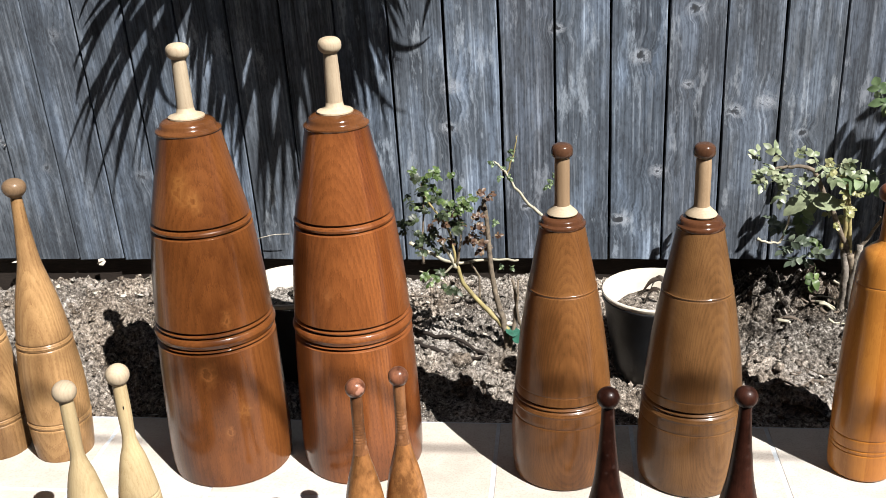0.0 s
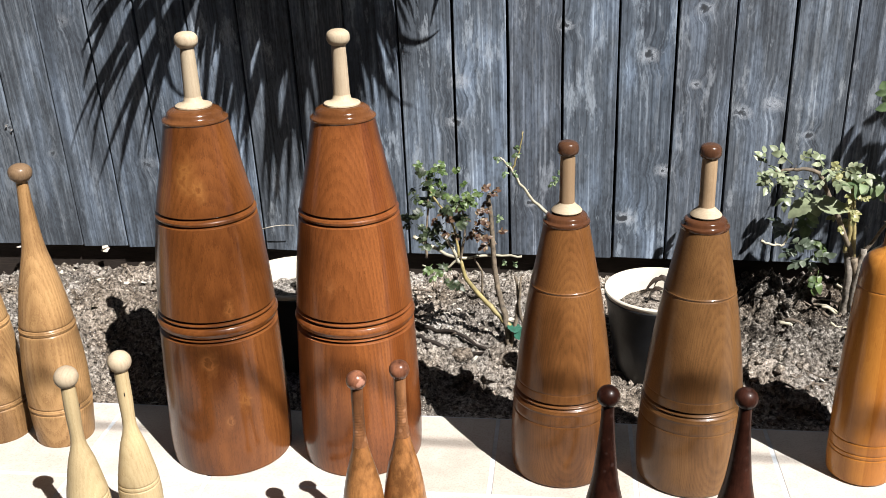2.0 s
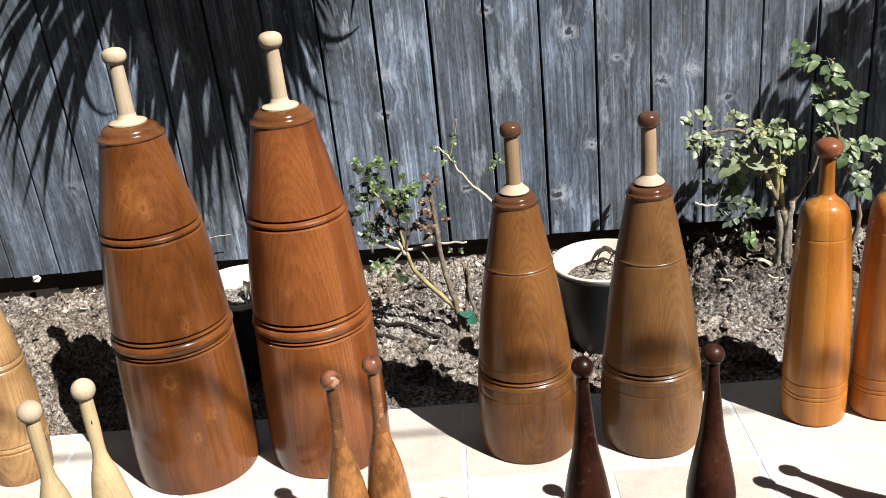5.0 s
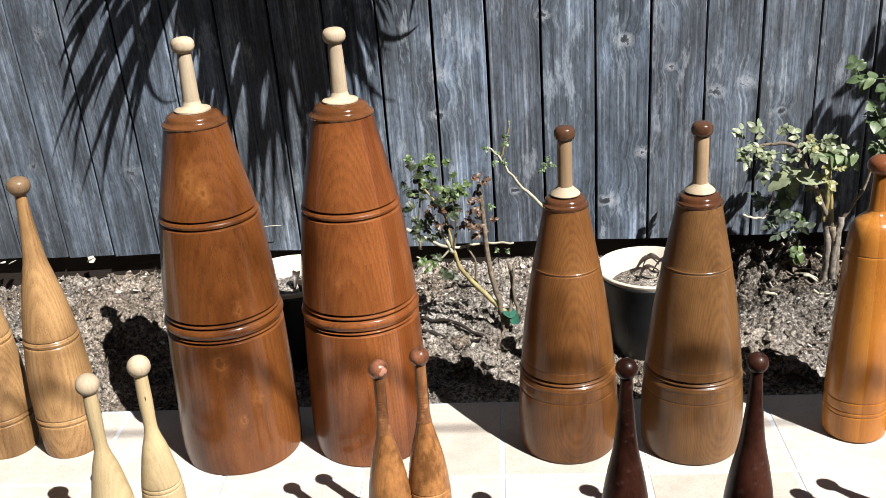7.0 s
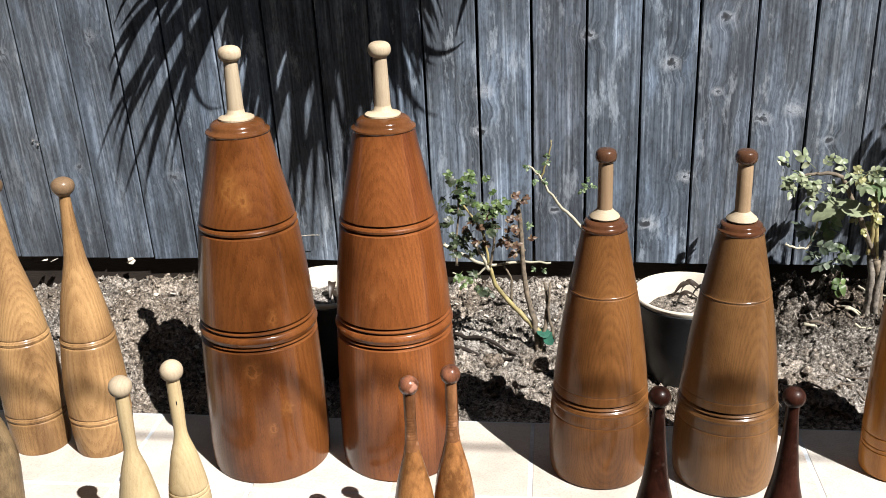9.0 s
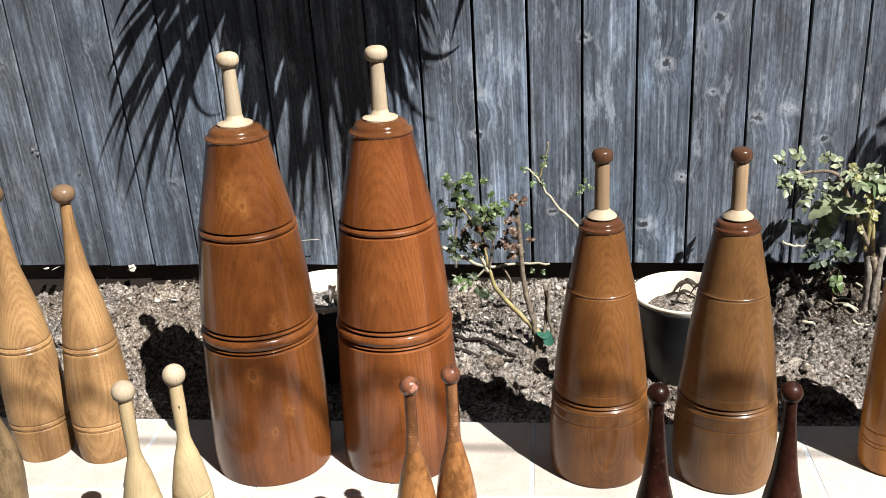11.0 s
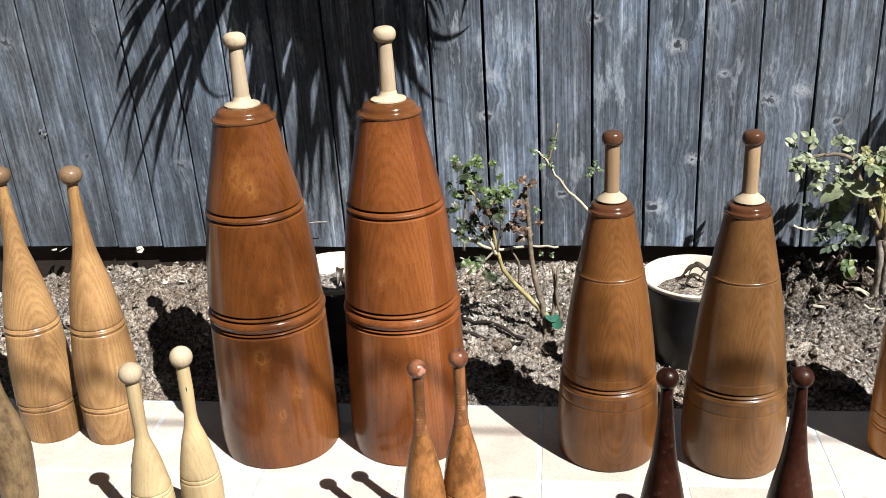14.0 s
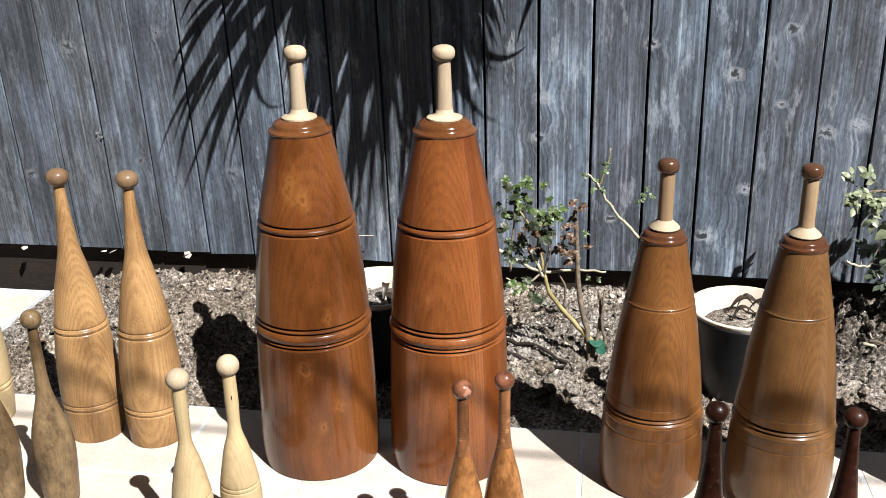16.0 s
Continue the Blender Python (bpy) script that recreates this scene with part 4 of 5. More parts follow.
def compound_leaf(seed, size, mat, broad=1.0):
    """A rose leaf: a thin stalk with five leaflets."""
    rng = random.Random(seed)
    bm = bmesh.new()
    tube([(0, 0, 0), (0, size * 0.5, size * 0.06), (0, size, 0)], (0.0009, 0.0005), 4, bm)
    for y, side in ((0.45, -1), (0.5, 1), (0.78, -1), (0.82, 1), (1.0, 0)):
        m = pose(0, y * size, 0.03 * size, rng.uniform(-25, 15), side * rng.uniform(0, 25), -side * rng.uniform(48, 72) + rng.uniform(-12, 12))
        leaflet(bm, m, size * rng.uniform(0.44, 0.68), broad * size * rng.uniform(0.14, 0.20), rng.uniform(-1, 1))
    for f in bm.faces:
        f.smooth = True
    me = bpy.data.meshes.new("leaf")
    bm.to_mesh(me)
    bm.free()
    me.materials.append(mat)
    return me


def single_leaf(size, mat):
    """One broad rounded leaf."""
    bm = bmesh.new()
    leaflet(bm, Matrix(), size, size * 0.42)
    for f in bm.faces:
        f.smooth = True
    me = bpy.data.meshes.new("leaf")
    bm.to_mesh(me)
    bm.free()
    me.materials.append(mat)
    return me


def rose_bush(base, label, group, stems, leaves, meshes, seed, depth, extra=0):
    """stems: (material, radii, sides points as (along, out, up)); leaves: (along, up, kind)."""
    rng = random.Random(seed)
    bush = thing("rose_bush", base, label, "rose", group)
    at = Vector(base)
    for mat, radii, pts in stems:
        pts = [Vector(p) - at for p in pts]
        bm = tube(bend(pts, 5, 0.0022, rng), radii, 7)
        # thorns
        for _ in range(4):
            i = rng.randrange(len(pts))
            p = pts[i]
            q = p + Vector((rng.uniform(-1, 1), rng.uniform(-1, 1), 0.4)).normalized() * (radii[0] + 0.006)
            tube([p, q], (0.0014, 0.0003), 4, bm)
        part("stem", bm, mat, bush)
    for x, z, kind in leaves:
        for n in range({"t": 3, "s": 2, "y": 5, "b": 2, "p": 3, "d": 4, "o": 3}.get(kind, 1 + extra)):
            me = rng.choice(meshes[kind])
            lf = new("leaf", me)
            lf.parent = bush
            spread = 0.022 if n and kind != "t" else 0.008
            away = depth if z < 1.0 else depth - 0.20
            turn = Matrix.Rotation(radians(rng.uniform(15, 75)), 4, "X") @ Matrix.Rotation(radians(rng.uniform(-30, 30)), 4, "Y") @ Matrix.Rotation(radians(rng.uniform(0, 360)), 4, "Z")
            lf.matrix_basis = pose(x - at.x + rng.uniform(-spread, spread), away + rng.uniform(-0.04, 0.04) - at.y, z - at.z + rng.uniform(-spread, spread)) @ turn
    return bush


# bright and dark greens: sunlit tops and shadow below put into leaf colour
small = {"g": [compound_leaf(k, w_, LEAF_BRIGHT, 1.25) for k, w_ in ((1, 0.024), (2, 0.019))], "k": [compound_leaf(k, w_, LEAF, 1.25) for k, w_ in ((6, 0.025), (7, 0.020))],
         "r": [compound_leaf(k, w_, LEAF_RED, 1.1) for k, w_ in ((3, 0.023), (4, 0.018))], "s": [compound_leaf(5, 0.016, LEAF_MID)], "t": [single_leaf(0.040, LEAF_TEAL)]}
D1 = -0.36
rose_bush((0.538, -0.385, 0.03), "straggly thorny rose bush with few small green and reddish leaves", "roses by the fence", [
    (STEM_BROWN, (0.0085, 0.0045), [(0.544, -0.380, 0.005), (0.531, -0.370, 0.107), (0.508, -0.360, 0.214), (0.492, -0.360, 0.397), (0.491, -0.360, 0.423)]),
    (STEM_GREEN, (0.0070, 0.0045), [(0.541, -0.372, 0.095), (0.494, -0.360, 0.139), (0.442, -0.360, 0.201), (0.421, -0.360, 0.259)]),
    (STEM_PALE, (0.0048, 0.0026), [(0.311, -0.360, 0.316), (0.364, -0.360, 0.285), (0.417, -0.360, 0.264), (0.487, -0.350, 0.270), (0.567, -0.360, 0.273)]),
    (STEM_PALE, (0.0050, 0.0030), [(0.421, -0.360, 0.252), (0.403, -0.360, 0.288), (0.384, -0.370, 0.323)]),
    (STEM_GREEN, (0.0036, 0.0018), [(0.417, -0.360, 0.266), (0.405, -0.360, 0.349), (0.356, -0.360, 0.425), (0.348, -0.360, 0.465)]),
    (STEM_BROWN, (0.0036, 0.0018), [(0.421, -0.360, 0.259), (0.433, -0.360, 0.329), (0.426, -0.360, 0.404)]),
    (STEM_PALE, (0.0042, 0.0022), [(0.639, -0.300, 0.339), (0.601, -0.310, 0.386), (0.575, -0.320, 0.417), (0.537, -0.330, 0.480), (0.515, -0.330, 0.503)]),
    (STEM_GREEN, (0.0026, 0.0012), [(0.540, -0.330, 0.472), (0.559, -0.330, 0.518), (0.565, -0.330, 0.559)]),
    (STEM_BROWN, (0.0060, 0.0030), [(0.535, -0.380, 0.004), (0.552, -0.370, 0.096), (0.559, -0.360, 0.172), (0.551, -0.360, 0.221)]),
    (STEM_PALE, (0.0030, 0.0016), [(0.417, -0.360, 0.264), (0.374, -0.360, 0.230), (0.331, -0.360, 0.243)]),
    (STEM_BROWN, (0.0034, 0.0018), [(0.340, -0.360, 0.262), (0.345, -0.365, 0.340), (0.352, -0.360, 0.452)]),
    (STEM_BROWN, (0.0032, 0.0020), [(0.474, -0.350, 0.168), (0.470, -0.355, 0.232), (0.452, -0.360, 0.268)]),
    (STEM_BROWN, (0.0050, 0.0022), [(0.575, -0.372, 0.080), (0.562, -0.370, 0.160), (0.566, -0.365, 0.225)]),
], [(0.346, 0.473, "g"), (0.386, 0.464, "g"), (0.361, 0.420, "g"), (0.335, 0.450, "k"), (0.337, 0.392, "k"), (0.318, 0.356, "k"), (0.428, 0.424, "g"), (0.445, 0.402, "g"), (0.420, 0.405, "g"), (0.397, 0.397, "k"),
    (0.389, 0.373, "r"), (0.418, 0.353, "k"), (0.455, 0.358, "r"), (0.366, 0.339, "k"), (0.463, 0.324, "r"), (0.489, 0.416, "r"), (0.510, 0.373, "s"), (0.491, 0.314, "r"), (0.371, 0.239, "g"), (0.389, 0.220, "k"),
    (0.540, 0.250, "s"), (0.383, 0.299, "k"), (0.649, 0.481, "s"), (0.640, 0.470, "s"), (0.570, 0.552, "s"), (0.535, 0.492, "s"), (0.520, 0.500, "s"), (0.405, 0.340, "r"), (0.559, 0.095, "t")],
    small, 12, D1, 4)

large = {"p": [compound_leaf(k, w_, LEAF_PALE, 1.0) for k, w_ in ((11, 0.038), (12, 0.031), (13, 0.045))], "g": [compound_leaf(k, w_, LEAF_MID, 1.35) for k, w_ in ((14, 0.044), (15, 0.052))], "b": [compound_leaf(16, 0.105, LEAF, 0.8)],
         "y": [compound_leaf(k, w_, LEAF_YELLOW, 1.3) for k, w_ in ((17, 0.020), (18, 0.025))], "d": [compound_leaf(k, 0.036, LEAF_DUSTY, 1.1) for k in (19, 20)], "k": [compound_leaf(21, 0.042, LEAF_BRIGHT, 1.3)], "o": [single_leaf(0.066, LEAF_PALE)]}
D2 = -0.25
rose_bush((1.361, -0.245, 0.03), "leafy rose bush with pale dusty green leaves and woody stems", "roses by the fence", [
    (STEM_BROWN, (0.0130, 0.0090), [(1.358, -0.240, 0.025), (1.352, -0.250, 0.168), (1.339, -0.250, 0.248)]),
    (STEM_BROWN, (0.0070, 0.0030), [(1.340, -0.250, 0.242), (1.281, -0.250, 0.367), (1.236, -0.250, 0.452), (1.181, -0.250, 0.462), (1.139, -0.250, 0.455)]),
    (STEM_GREEN, (0.0065, 0.0035), [(1.336, -0.250, 0.252), (1.325, -0.250, 0.363), (1.316, -0.250, 0.460)]),
    (STEM_BROWN, (0.0075, 0.0040), [(1.485, -0.240, 0.026), (1.514, -0.250, 0.163), (1.517, -0.250, 0.264), (1.468, -0.250, 0.390), (1.450, -0.250, 0.471)]),
    (STEM_GREEN, (0.0036, 0.0020), [(1.450, -0.250, 0.471), (1.443, -0.250, 0.534), (1.436, -0.250, 0.606)]),
    (STEM_PALE, (0.0032, 0.0022), [(1.125, -0.250, 0.284), (1.157, -0.250, 0.276), (1.180, -0.250, 0.281), (1.196, -0.250, 0.351)]),
    (STEM_BROWN, (0.0050, 0.0025), [(1.341, -0.250, 0.237), (1.400, -0.250, 0.338), (1.425, -0.250, 0.437)]),
    (STEM_BROWN, (0.0070, 0.0030), [(1.538, -0.240, 0.031), (1.594, -0.250, 0.350), (1.690, -0.250, 0.658), (1.800, -0.250, 1.200)]),
    (STEM_BROWN, (0.0060, 0.0030), [(1.538, -0.240, 0.031), (1.760, -0.250, 0.403), (1.950, -0.250, 1.150)]),
    (STEM_BARK, (0.0120, 0.0070), [(1.326, -0.245, 0.060), (1.332, -0.255, 0.170), (1.322, -0.250, 0.262)]),
    (STEM_BARK, (0.0100, 0.0080), [(1.352, -0.245, 0.060), (1.346, -0.260, 0.160), (1.358, -0.250, 0.272)]),
    (STEM_GREEN, (0.0065, 0.0030), [(1.318, -0.250, 0.262), (1.321, -0.250, 0.330), (1.312, -0.250, 0.400), (1.316, -0.250, 0.452)]),
    (STEM_GREEN, (0.0030, 0.0018), [(1.440, -0.250, 0.460), (1.437, -0.255, 0.540), (1.432, -0.250, 0.610)]),
    (STEM_BROWN, (0.0080, 0.0040), [(1.560, -0.240, 0.030), (1.700, -0.330, 0.600), (1.860, -0.430, 1.140), (1.960, -0.450, 1.320)]),
], [(1.121, 0.439, "p"), (1.156, 0.458, "p"), (1.196, 0.466, "p"), (1.162, 0.420, "p"), (1.207, 0.410, "p"), (1.228, 0.392, "o"), (1.222, 0.380, "g"), (1.241, 0.474, "p"), (1.268, 0.466, "p"), (1.294, 0.452, "y"), (1.320, 0.450, "p"),
    (1.314, 0.411, "y"), (1.318, 0.385, "y"), (1.312, 0.352, "y"), (1.351, 0.444, "g"), (1.390, 0.450, "g"), (1.441, 0.446, "g"), (1.462, 0.420, "p"), (1.472, 0.361, "d"), (1.490, 0.322, "g"), (1.388, 0.606, "g"), (1.425, 0.606, "g"),
    (1.387, 0.527, "g"), (1.420, 0.538, "g"), (1.440, 0.512, "g"), (1.205, 0.312, "d"), (1.198, 0.276, "d"), (1.232, 0.250, "d"), (1.262, 0.214, "k"), (1.512, 0.420, "g"), (1.530, 0.370, "p")]
    + [(1.76 + 0.034 * (k % 9) + 0.012 * (k % 4), 0.64 + 0.050 * (k // 4), "g") for k in range(28)]
    + [(1.88 + 0.042 * (k % 8) + 0.013 * (k % 3), 1.13 + 0.042 * (k // 7) + 0.012 * (k % 5), "b") for k in range(24)],
    large, 31, D2, 1)


# ---- litter on the soil ----
def scatter_twigs():
    rng = random.Random(17)
    bm = bmesh.new()
    for _ in range(150):
        x = rng.choice((rng.uniform(1.0, 1.7), rng.uniform(-1.0, 1.6)))
        y = rng.uniform(edge_y(x) + 0.05, -0.01)
        length, a = rng.uniform(0.03, 0.13), rng.uniform(0, math.tau)
        pts = []
        for k in range(5):
            u = k / 4 - 0.5
            px, py = x + length * u * math.cos(a) + rng.uniform(-0.004, 0.004), y + length * u * math.sin(a) * 0.6 + rng.uniform(-0.004, 0.004)
            py = max(py, edge_y(px) + 0.01)
            pts.append((px, py, soil_height(px, py) + 0.006 + rng.uniform(0, 0.008)))
        r = rng.uniform(0.0010, 0.0032)
        tube(pts, (r, r * 0.5), 5, bm)
    tagged(finish("twig_litter", bm, TWIG), "thin dry grey-brown twigs scattered over the soil", "twigs", kind="stuff")


def root_clump():
    """A matted mound of dry earth and dead roots between the pot and the leafy rose, split into ragged ledges."""
    nx, ny = 230, 150
    x0, x1, y0, y1 = 1.03, 1.56, -0.40, -0.045
    verts, faces = [], []
    for i in range(nx + 1):
        x = x0 + (x1 - x0) * i / nx
        for j in range(ny + 1):
            y = y0 + (y1 - y0) * j / ny
            u, v = (x - x0) / (x1 - x0), (y - y0) / (y1 - y0)
            edge = min(1.0, 6 * u, 6 * (1 - u)) * min(1.0, 5 * v, 7 * (1 - v))
            hump = 0.026 + 0.036 * v + 0.050 * math.exp(-((x - 1.175) / 0.045) ** 2 - ((y + 0.13) / 0.05) ** 2) + 0.045 * math.exp(-((x - 1.285) / 0.035) ** 2 - ((y + 0.12) / 0.05) ** 2)
            warp = 0.5 * noise.noise((x * 9, y * 9, 2)) + 0.35 * (x - 1.2)
            a = noise.noise((x * 7, (y + 0.12 * warp) * 42, 5))
            b = noise.noise((x * 17 + 3, (y + 0.10 * warp) * 64, 8))
            c = noise.noise((x * 17 + y * 9, (y + 0.06 * warp) * 30, 12))
            ridge = min(1.0, 4.0 * abs(a)) * 0.85 + min(1.0, 4 * abs(b)) * 0.45 + min(1.0, 6 * abs(c)) * 0.35 - 1.0
            z = soil_height(x, y) - 0.012 + edge * (hump + 0.036 * ridge + 0.022 * a + 0.007 * noise.noise((x * 60, y * 60, 1)) + 0.005 * noise.noise((x * 130, y * 130, 4)))
            verts.append((x + edge * 0.008 * b, y - edge * (0.016 * ridge + 0.10 * max(0.0, hump - 0.05)), z))
    for i in range(nx):
        for j in range(ny):
            k = i * (ny + 1) + j
            faces.append((k, k + ny + 1, k + ny + 2, k + 1))
    me = bpy.data.meshes.new("root_clump")
    me.from_pydata(verts, [], faces)
    me.polygons.foreach_set("use_smooth", [True] * len(faces))
    me.materials.append(ROOT_EARTH)
    clump = thing("root_clump", (1.29, -0.22, 0.0), "matted clump of dry dark earth and dead roots beside the rose", "root clump")
    body = new("matted_earth", me)
    body.parent, body.location = clump, (-1.29, 0.22, 0.0)
    rng = random.Random(33)
    for k in range(26):
        x, y = rng.uniform(1.12, 1.46), rng.uniform(-0.34, -0.14)
        length, a = rng.uniform(0.035, 0.085), radians(rng.choice((rng.uniform(-50, -15), rng.uniform(-20, 15), rng.uniform(20, 160))))
        z = soil_height(x, y) + 0.036 + 0.03 * (y + 0.36) / 0.3
        pts = [(x - 1.29 + length * u * math.cos(a), y + 0.22 + length * u * math.sin(a), z - 0.02 * u + 0.006 * math.sin(5 * u + k)) for u in (-0.5, -0.2, 0.1, 0.35, 0.5)]
        r = rng.uniform(0.0022, 0.0052)
        part("dead_root", tube(pts, (r, r * 0.55), 7), STEM_PALE if k % 3 == 0 else TWIG, clump, "dry grey stub of root")


def ledge_shadow_tubes():
    """Two long dark tubes on the bed, painting the shadow lines of ledges and roots."""
    rng = random.Random(33)
    for run in (((0.290, -0.292), (0.340, -0.320), (0.410, -0.352), (0.486, -0.396)), ((0.300, -0.350), (0.360, -0.388), (0.430, -0.398), (0.520, -0.405))):
        pts = bend([(x, y, soil_height(x, y) + 0.010) for x, y in run], 5, 0.004, rng)
        tagged(finish("dead_root", tube(pts, (0.0065, 0.0035), 7), KICK), "long dark root-like tube standing in for a shadow line on the soil", "root", "long roots")


def large_clods():
    """Lumps of dry earth lying on the bed."""
    rng = random.Random(29)
    for k in range(34):
        x = rng.uniform(1.0, 1.65) if k < 6 else (rng.uniform(0.42, 0.62) if k < 22 else rng.uniform(-1.0, 0.4))
        y = rng.uniform(edge_y(x) + 0.08, -0.40) if k < 22 else rng.uniform(edge_y(x) + 0.12, -0.03)
        size = rng.uniform(0.010, 0.024) * (0.7 if k < 6 else 1.0 if k < 22 else 0.75)
        if k == 0:
            x, y, size = 1.195, -0.520, 0.024
        bm = bmesh.new()
        bmesh.ops.create_icosphere(bm, subdivisions=3, radius=size)
        off = Vector((k * 3.1, k * 1.7, 0))
        for v in bm.verts:
            n = v.co.normalized()
            v.co *= 1 + 0.55 * noise.noise(n * 1.6 + off) + 0.30 * noise.noise(n * 4 + off) + 0.15 * noise.noise(n * 9 + off)
            v.co.z *= 0.75
            v.co.x *= 1.25
        ob = finish("earth_clod", bm, CLOD, sharp=180)
        ob.matrix_basis = pose(x, y, soil_height(x, y) + size * 0.25, rng.uniform(-20, 20), rng.uniform(-20, 20), rng.uniform(0, 360))
        tagged(ob, "rough lump of dry grey earth on the soil", "clod", "earth clods")


def flakes():
    """Pale flakes and dry leaves caught along the foot of the fence."""
    rng = random.Random(6)
    for x, size in ((-0.891, 0.013), (-0.652, 0.014), (-1.180, 0.012), (-0.918, 0.010), (-0.655, 0.012)):
        bm = bmesh.new()
        chunk(bm, (0, 0, 0), size, rng, 0.15, 1.5)
        ob = finish("paper_flake", bm, CHIP, smooth=False)
        y = -0.020
        ob.location = (x, y, fence_low(x) - 0.004)
        ob.rotation_euler = (radians(rng.uniform(-20, 20)), radians(rng.uniform(-20, 20)), 0)
        tagged(ob, "pale dry flake stuck at the foot of the fence", "flake", "pale flakes")


scatter_twigs()
root_clump()
ledge_shadow_tubes()
large_clods()
flakes()

bm = tube(bend([(-0.197, -0.005, 0.183), (-0.163, -0.035, 0.202), (-0.121, -0.045, 0.215), (-0.078, -0.045, 0.217)], 4), (0.0018, 0.0009), 5)
tagged(finish("dry_stalk", bm, CHIP), "thin pale dry stalk sticking out of the fence", "stalk")

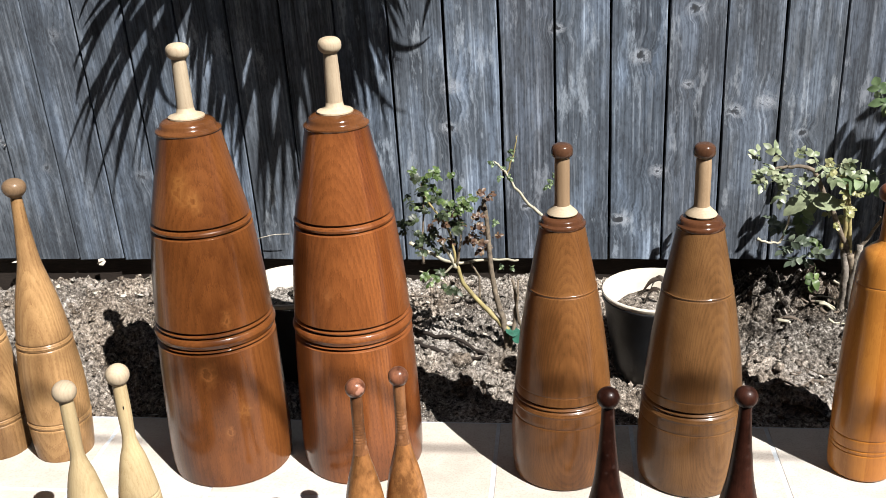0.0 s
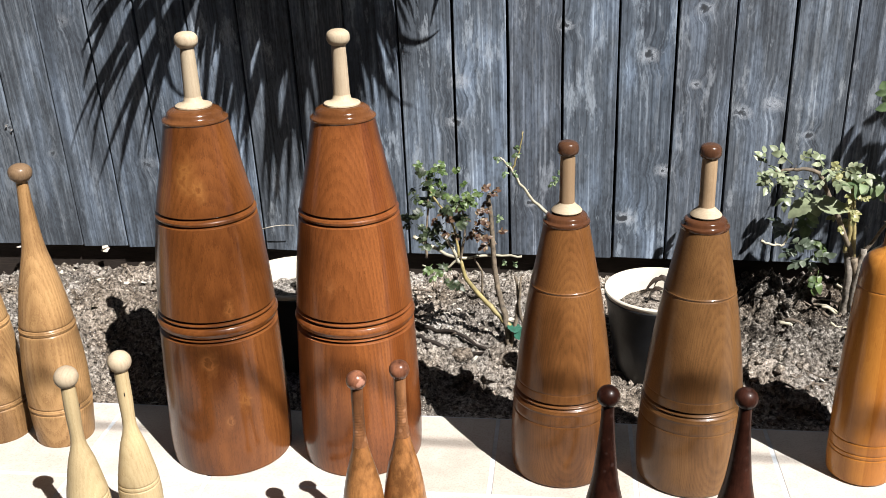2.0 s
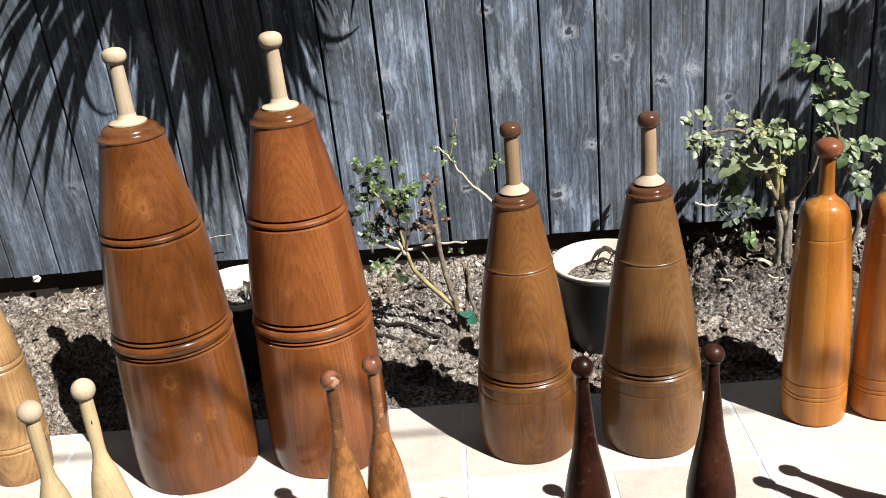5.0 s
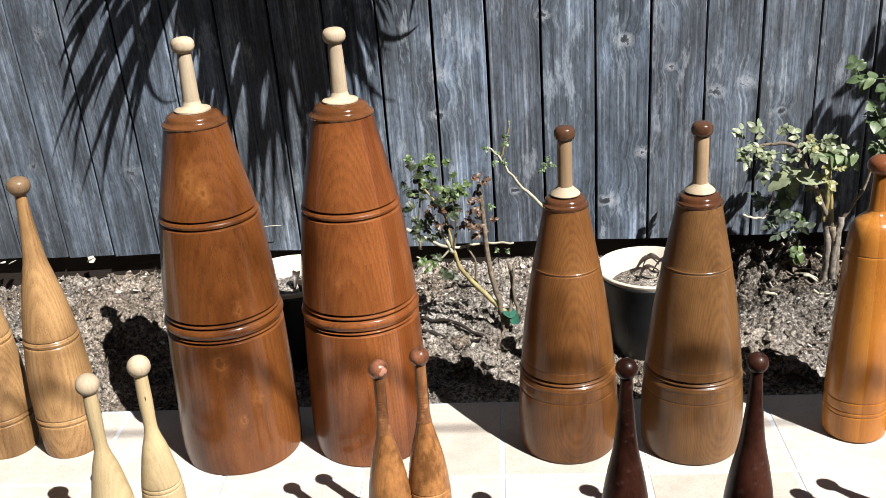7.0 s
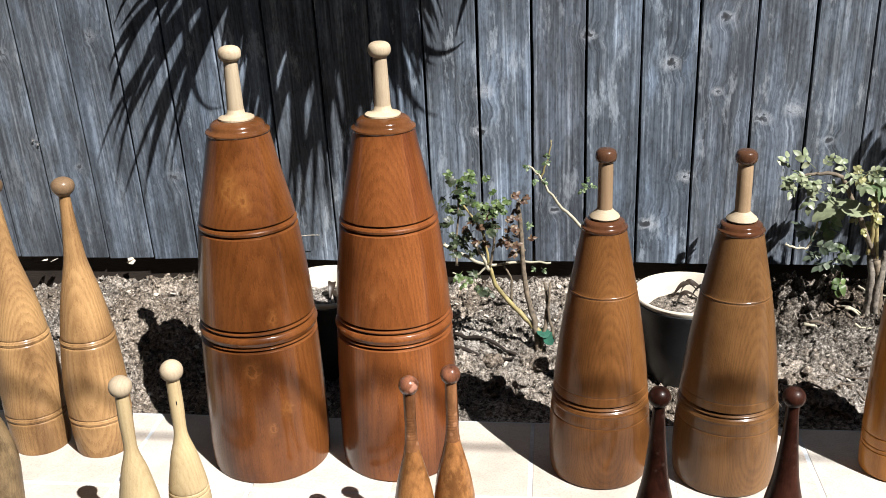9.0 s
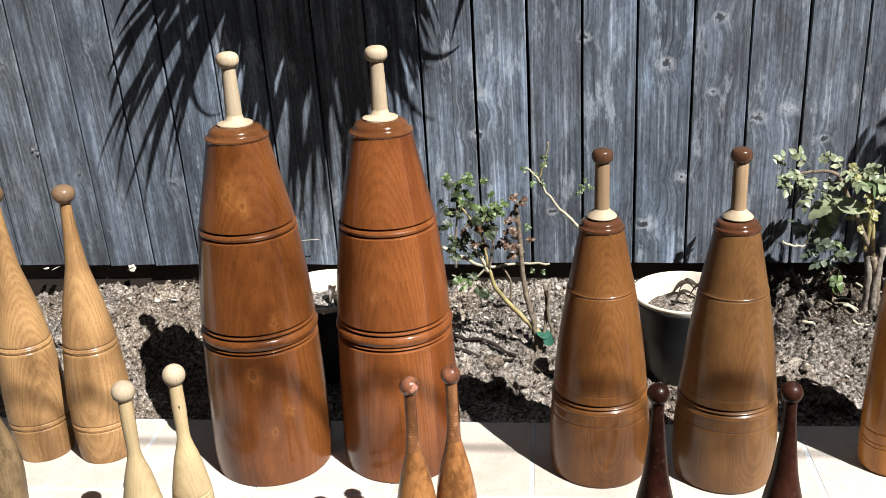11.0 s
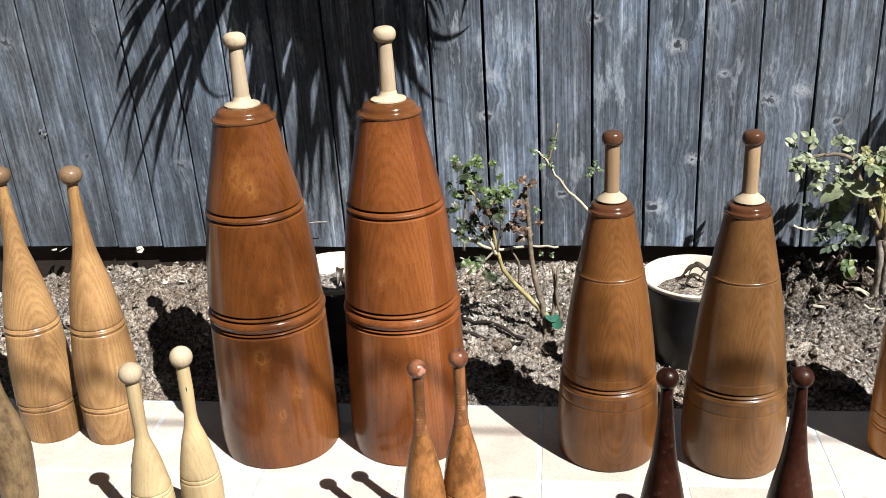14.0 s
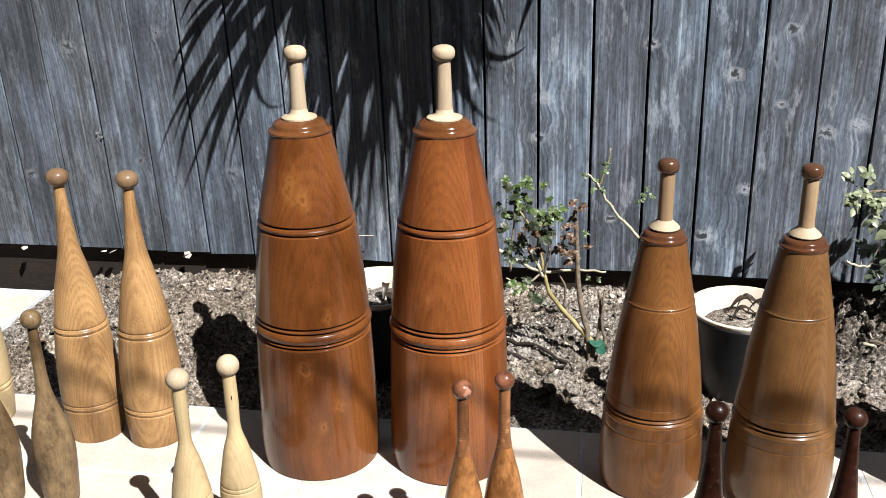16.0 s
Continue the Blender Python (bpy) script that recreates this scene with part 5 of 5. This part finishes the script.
# ---- strap-leaved plant hanging over the fence ----
def strap_plant():
    rng = random.Random(41)
    away = Vector((0.607, -0.574, 1.0))
    heart = Vector((-0.000, -0.06, 1.118))
    base = heart + away * 0.78
    plant = thing("yucca", (base.x, 0.45, 0.0), "strap-leaved yucca leaning over the fence", "yucca")
    at = Vector((base.x, 0.45, 0.0))
    trunk = bend([(base.x + 0.1, 0.45, -0.05), (base.x + 0.12, 0.42, 1.2), (base.x + 0.1, 0.20, 2.0), (base.x + 0.05, -0.20, 2.12), tuple(base)], 5)
    part("trunk", tube([Vector(p) - at for p in trunk], (0.06, 0.035), 10), STEM_BROWN, plant)
    # where the leaves' shadows fall on the fence: tip along it, height, how many
    tips = ((-0.638, 0.581, 2), (-0.688, 0.441, 1), (-0.646, 0.339, 2), (-0.568, 0.316, 2), (-0.635, 0.478, 2), (-0.636, 0.676, 2), (-0.593, 0.765, 2), (-0.564, 0.565, 1), (-0.500, 0.400, 2), (-0.440, 0.560, 1), (-0.42, 0.66, 2), (-0.332, 0.345, 1), (-0.238, 0.427, 8), (-0.172, 0.275, 4), (-0.095, 0.193, 4), (-0.121, 0.287, 3), (-0.029, 0.243, 4), (-0.012, 0.339, 5), (0.045, 0.440, 9), (0.091, 0.529, 10), (0.145, 0.550, 8), (-0.098, 0.598, 12), (0.037, 0.668, 12), (-0.211, 0.638, 13), (0.126, 0.713, 9), (0.205, 0.64, 9), (0.235, 0.74, 9), (-0.27, 0.78, 5), (-0.498, 0.785, 2), (-0.36, 0.74, 3), (-0.29, 0.62, 3), (-0.25, 0.70, 7), (-0.23, 0.53, 5), (-0.32, 0.80, 3))
    curls = (((0.14, 0.98), (0.21, 0.63), (0.330, 0.728), 0.020), ((0.10, 0.98), (0.15, 0.58), (0.272, 0.547), 0.016), ((0.08, 0.95), (0.20, 0.68), (0.214, 0.504), 0.013), ((0.40, 0.98), (0.33, 0.84), (0.305, 0.735), 0.010), ((-0.37, 0.93), (-0.43, 0.53), (-0.315, 0.578), 0.013), ((0.12, 0.95), (0.19, 0.70), (0.259, 0.672), 0.012), ((0.12, 1.0), (0.24, 0.80), (0.24, 0.66), 0.014))
    blades = []
    for tx, tz, count in tips:
        fan = tx < -0.3
        for _ in range(count if fan else int(count * (1.8 if tz > 0.5 else 1.2))):
            j = 0.014 if fan else 0.045
            tip = Vector((tx + rng.uniform(-j, j), -0.03, tz + rng.uniform(-j, j)))
            start = heart + Vector((rng.uniform(-0.20, -0.06), 0, rng.uniform(-0.12, 0.0)) if fan else (rng.uniform(-0.10, 0.12), 0, rng.uniform(-0.06, 0.14)))
            mid = start.lerp(tip, 0.55) + Vector(((tip.x - start.x) * rng.uniform(0.05, 0.30), 0, rng.uniform(0.0, 0.10)))
            blades.append((start, mid, tip, rng.uniform(0.0125, 0.0185) if fan else rng.uniform(0.0125, 0.0200), 1.5 if fan else 2.0))
    for (ax, az), (bx, bz), (cx, cz), wide in curls:
        blades.append((Vector((ax, -0.05, az)), Vector((bx, -0.04, bz)), Vector((cx, -0.03, cz)), wide, 1.6))
    for start, mid, tip, wide, taper in blades:
        s0, s1 = 0.78, (0.99 - tip.z) / 0.92 + rng.uniform(0.02, 0.10)
        bm = bmesh.new()
        rows = []
        n = 12
        for k in range(n + 1):
            u = k / n
            p = start * (1 - u) ** 2 + mid * 2 * u * (1 - u) + tip * u * u
            d = ((mid - start) * (1 - u) + (tip - mid) * u).normalized()
            side = Vector((-d.z, 0, d.x))
            w = wide * (0.6 + 0.4 * min(1, 3 * u)) * (1 - u ** taper) + 0.0007
            q = p + away * (s0 + (s1 - s0) * u)
            rows.append([bm.verts.new(q + side * w * k2 + away * 0.006 * abs(k2) - at) for k2 in (-1, 0, 1)])
        for a_, b_ in zip(rows, rows[1:]):
            bm.faces.new((a_[0], a_[1], b_[1], b_[0])), bm.faces.new((a_[1], a_[2], b_[2], b_[1]))
        part("leaf", bm, STRAP, plant)


strap_plant()

# ---- added unseen wall and eave behind the camera, to block sky light ----
bm = bmesh.new()
bmesh.ops.create_cube(bm, size=1)
for v in bm.verts:
    v.co = Vector((v.co.x * 14, v.co.y * 0.25, v.co.z * 3.1))
sky_block = thing("house_wall", (0, -3.75, 0), "plain brown wall with eave, added unseen to block sky light", "wall", kind="structure")
w = part("wall", bm, plain("brown_render", (0.12, 0.095, 0.07), 0.9, 40, 0.15, 0.3), sky_block)
w.location.z = 1.5
bm = bmesh.new()
bmesh.ops.create_cube(bm, size=1)
for v in bm.verts:
    v.co = Vector((v.co.x * 14.6, v.co.y * 1.0, v.co.z * 0.12))
e = part("eave", bm, KICK, sky_block, "dark eave slab added to cut sky light and shade the paving")
e.location = (0, 0.18, 3.05)

# a cable from the added eave, high above the paving, along the fence
cable = bend([(-7.0, -2.78, 3.75), (-3.0, -2.81, 3.64), (0.5, -2.82, 3.60), (4.0, -2.81, 3.64), (7.0, -2.78, 3.75)], 8)
tagged(finish("overhead_cable", tube(cable, (0.0072, 0.0072), 8), KICK), "black overhead cable strung along the eave", "cable")
for x in (-6.9, 6.9):
    bm = tube([(x, -3.3, 3.1), (x, -3.1, 3.5), (x, -2.78, 3.76)], (0.02, 0.015), 8)
    tagged(finish("cable_bracket", bm, KICK), "dark metal bracket holding the cable on the eave", "bracket", "cable brackets")

for x, z in ((-0.867, 0.474), (-0.880, 0.486)):
    n = finish("nail", lathe([(0, 0.0012), (0.006, 0.0012), (0.0065, 0.0035), (0.0078, 0.0034), (0.0085, 0.0)], 12), NAIL, bpy.data.objects["fence"], "shiny nail head")
    n.matrix_basis = pose(x, 0.002, z, 90, 0, 0)

build_pavement()
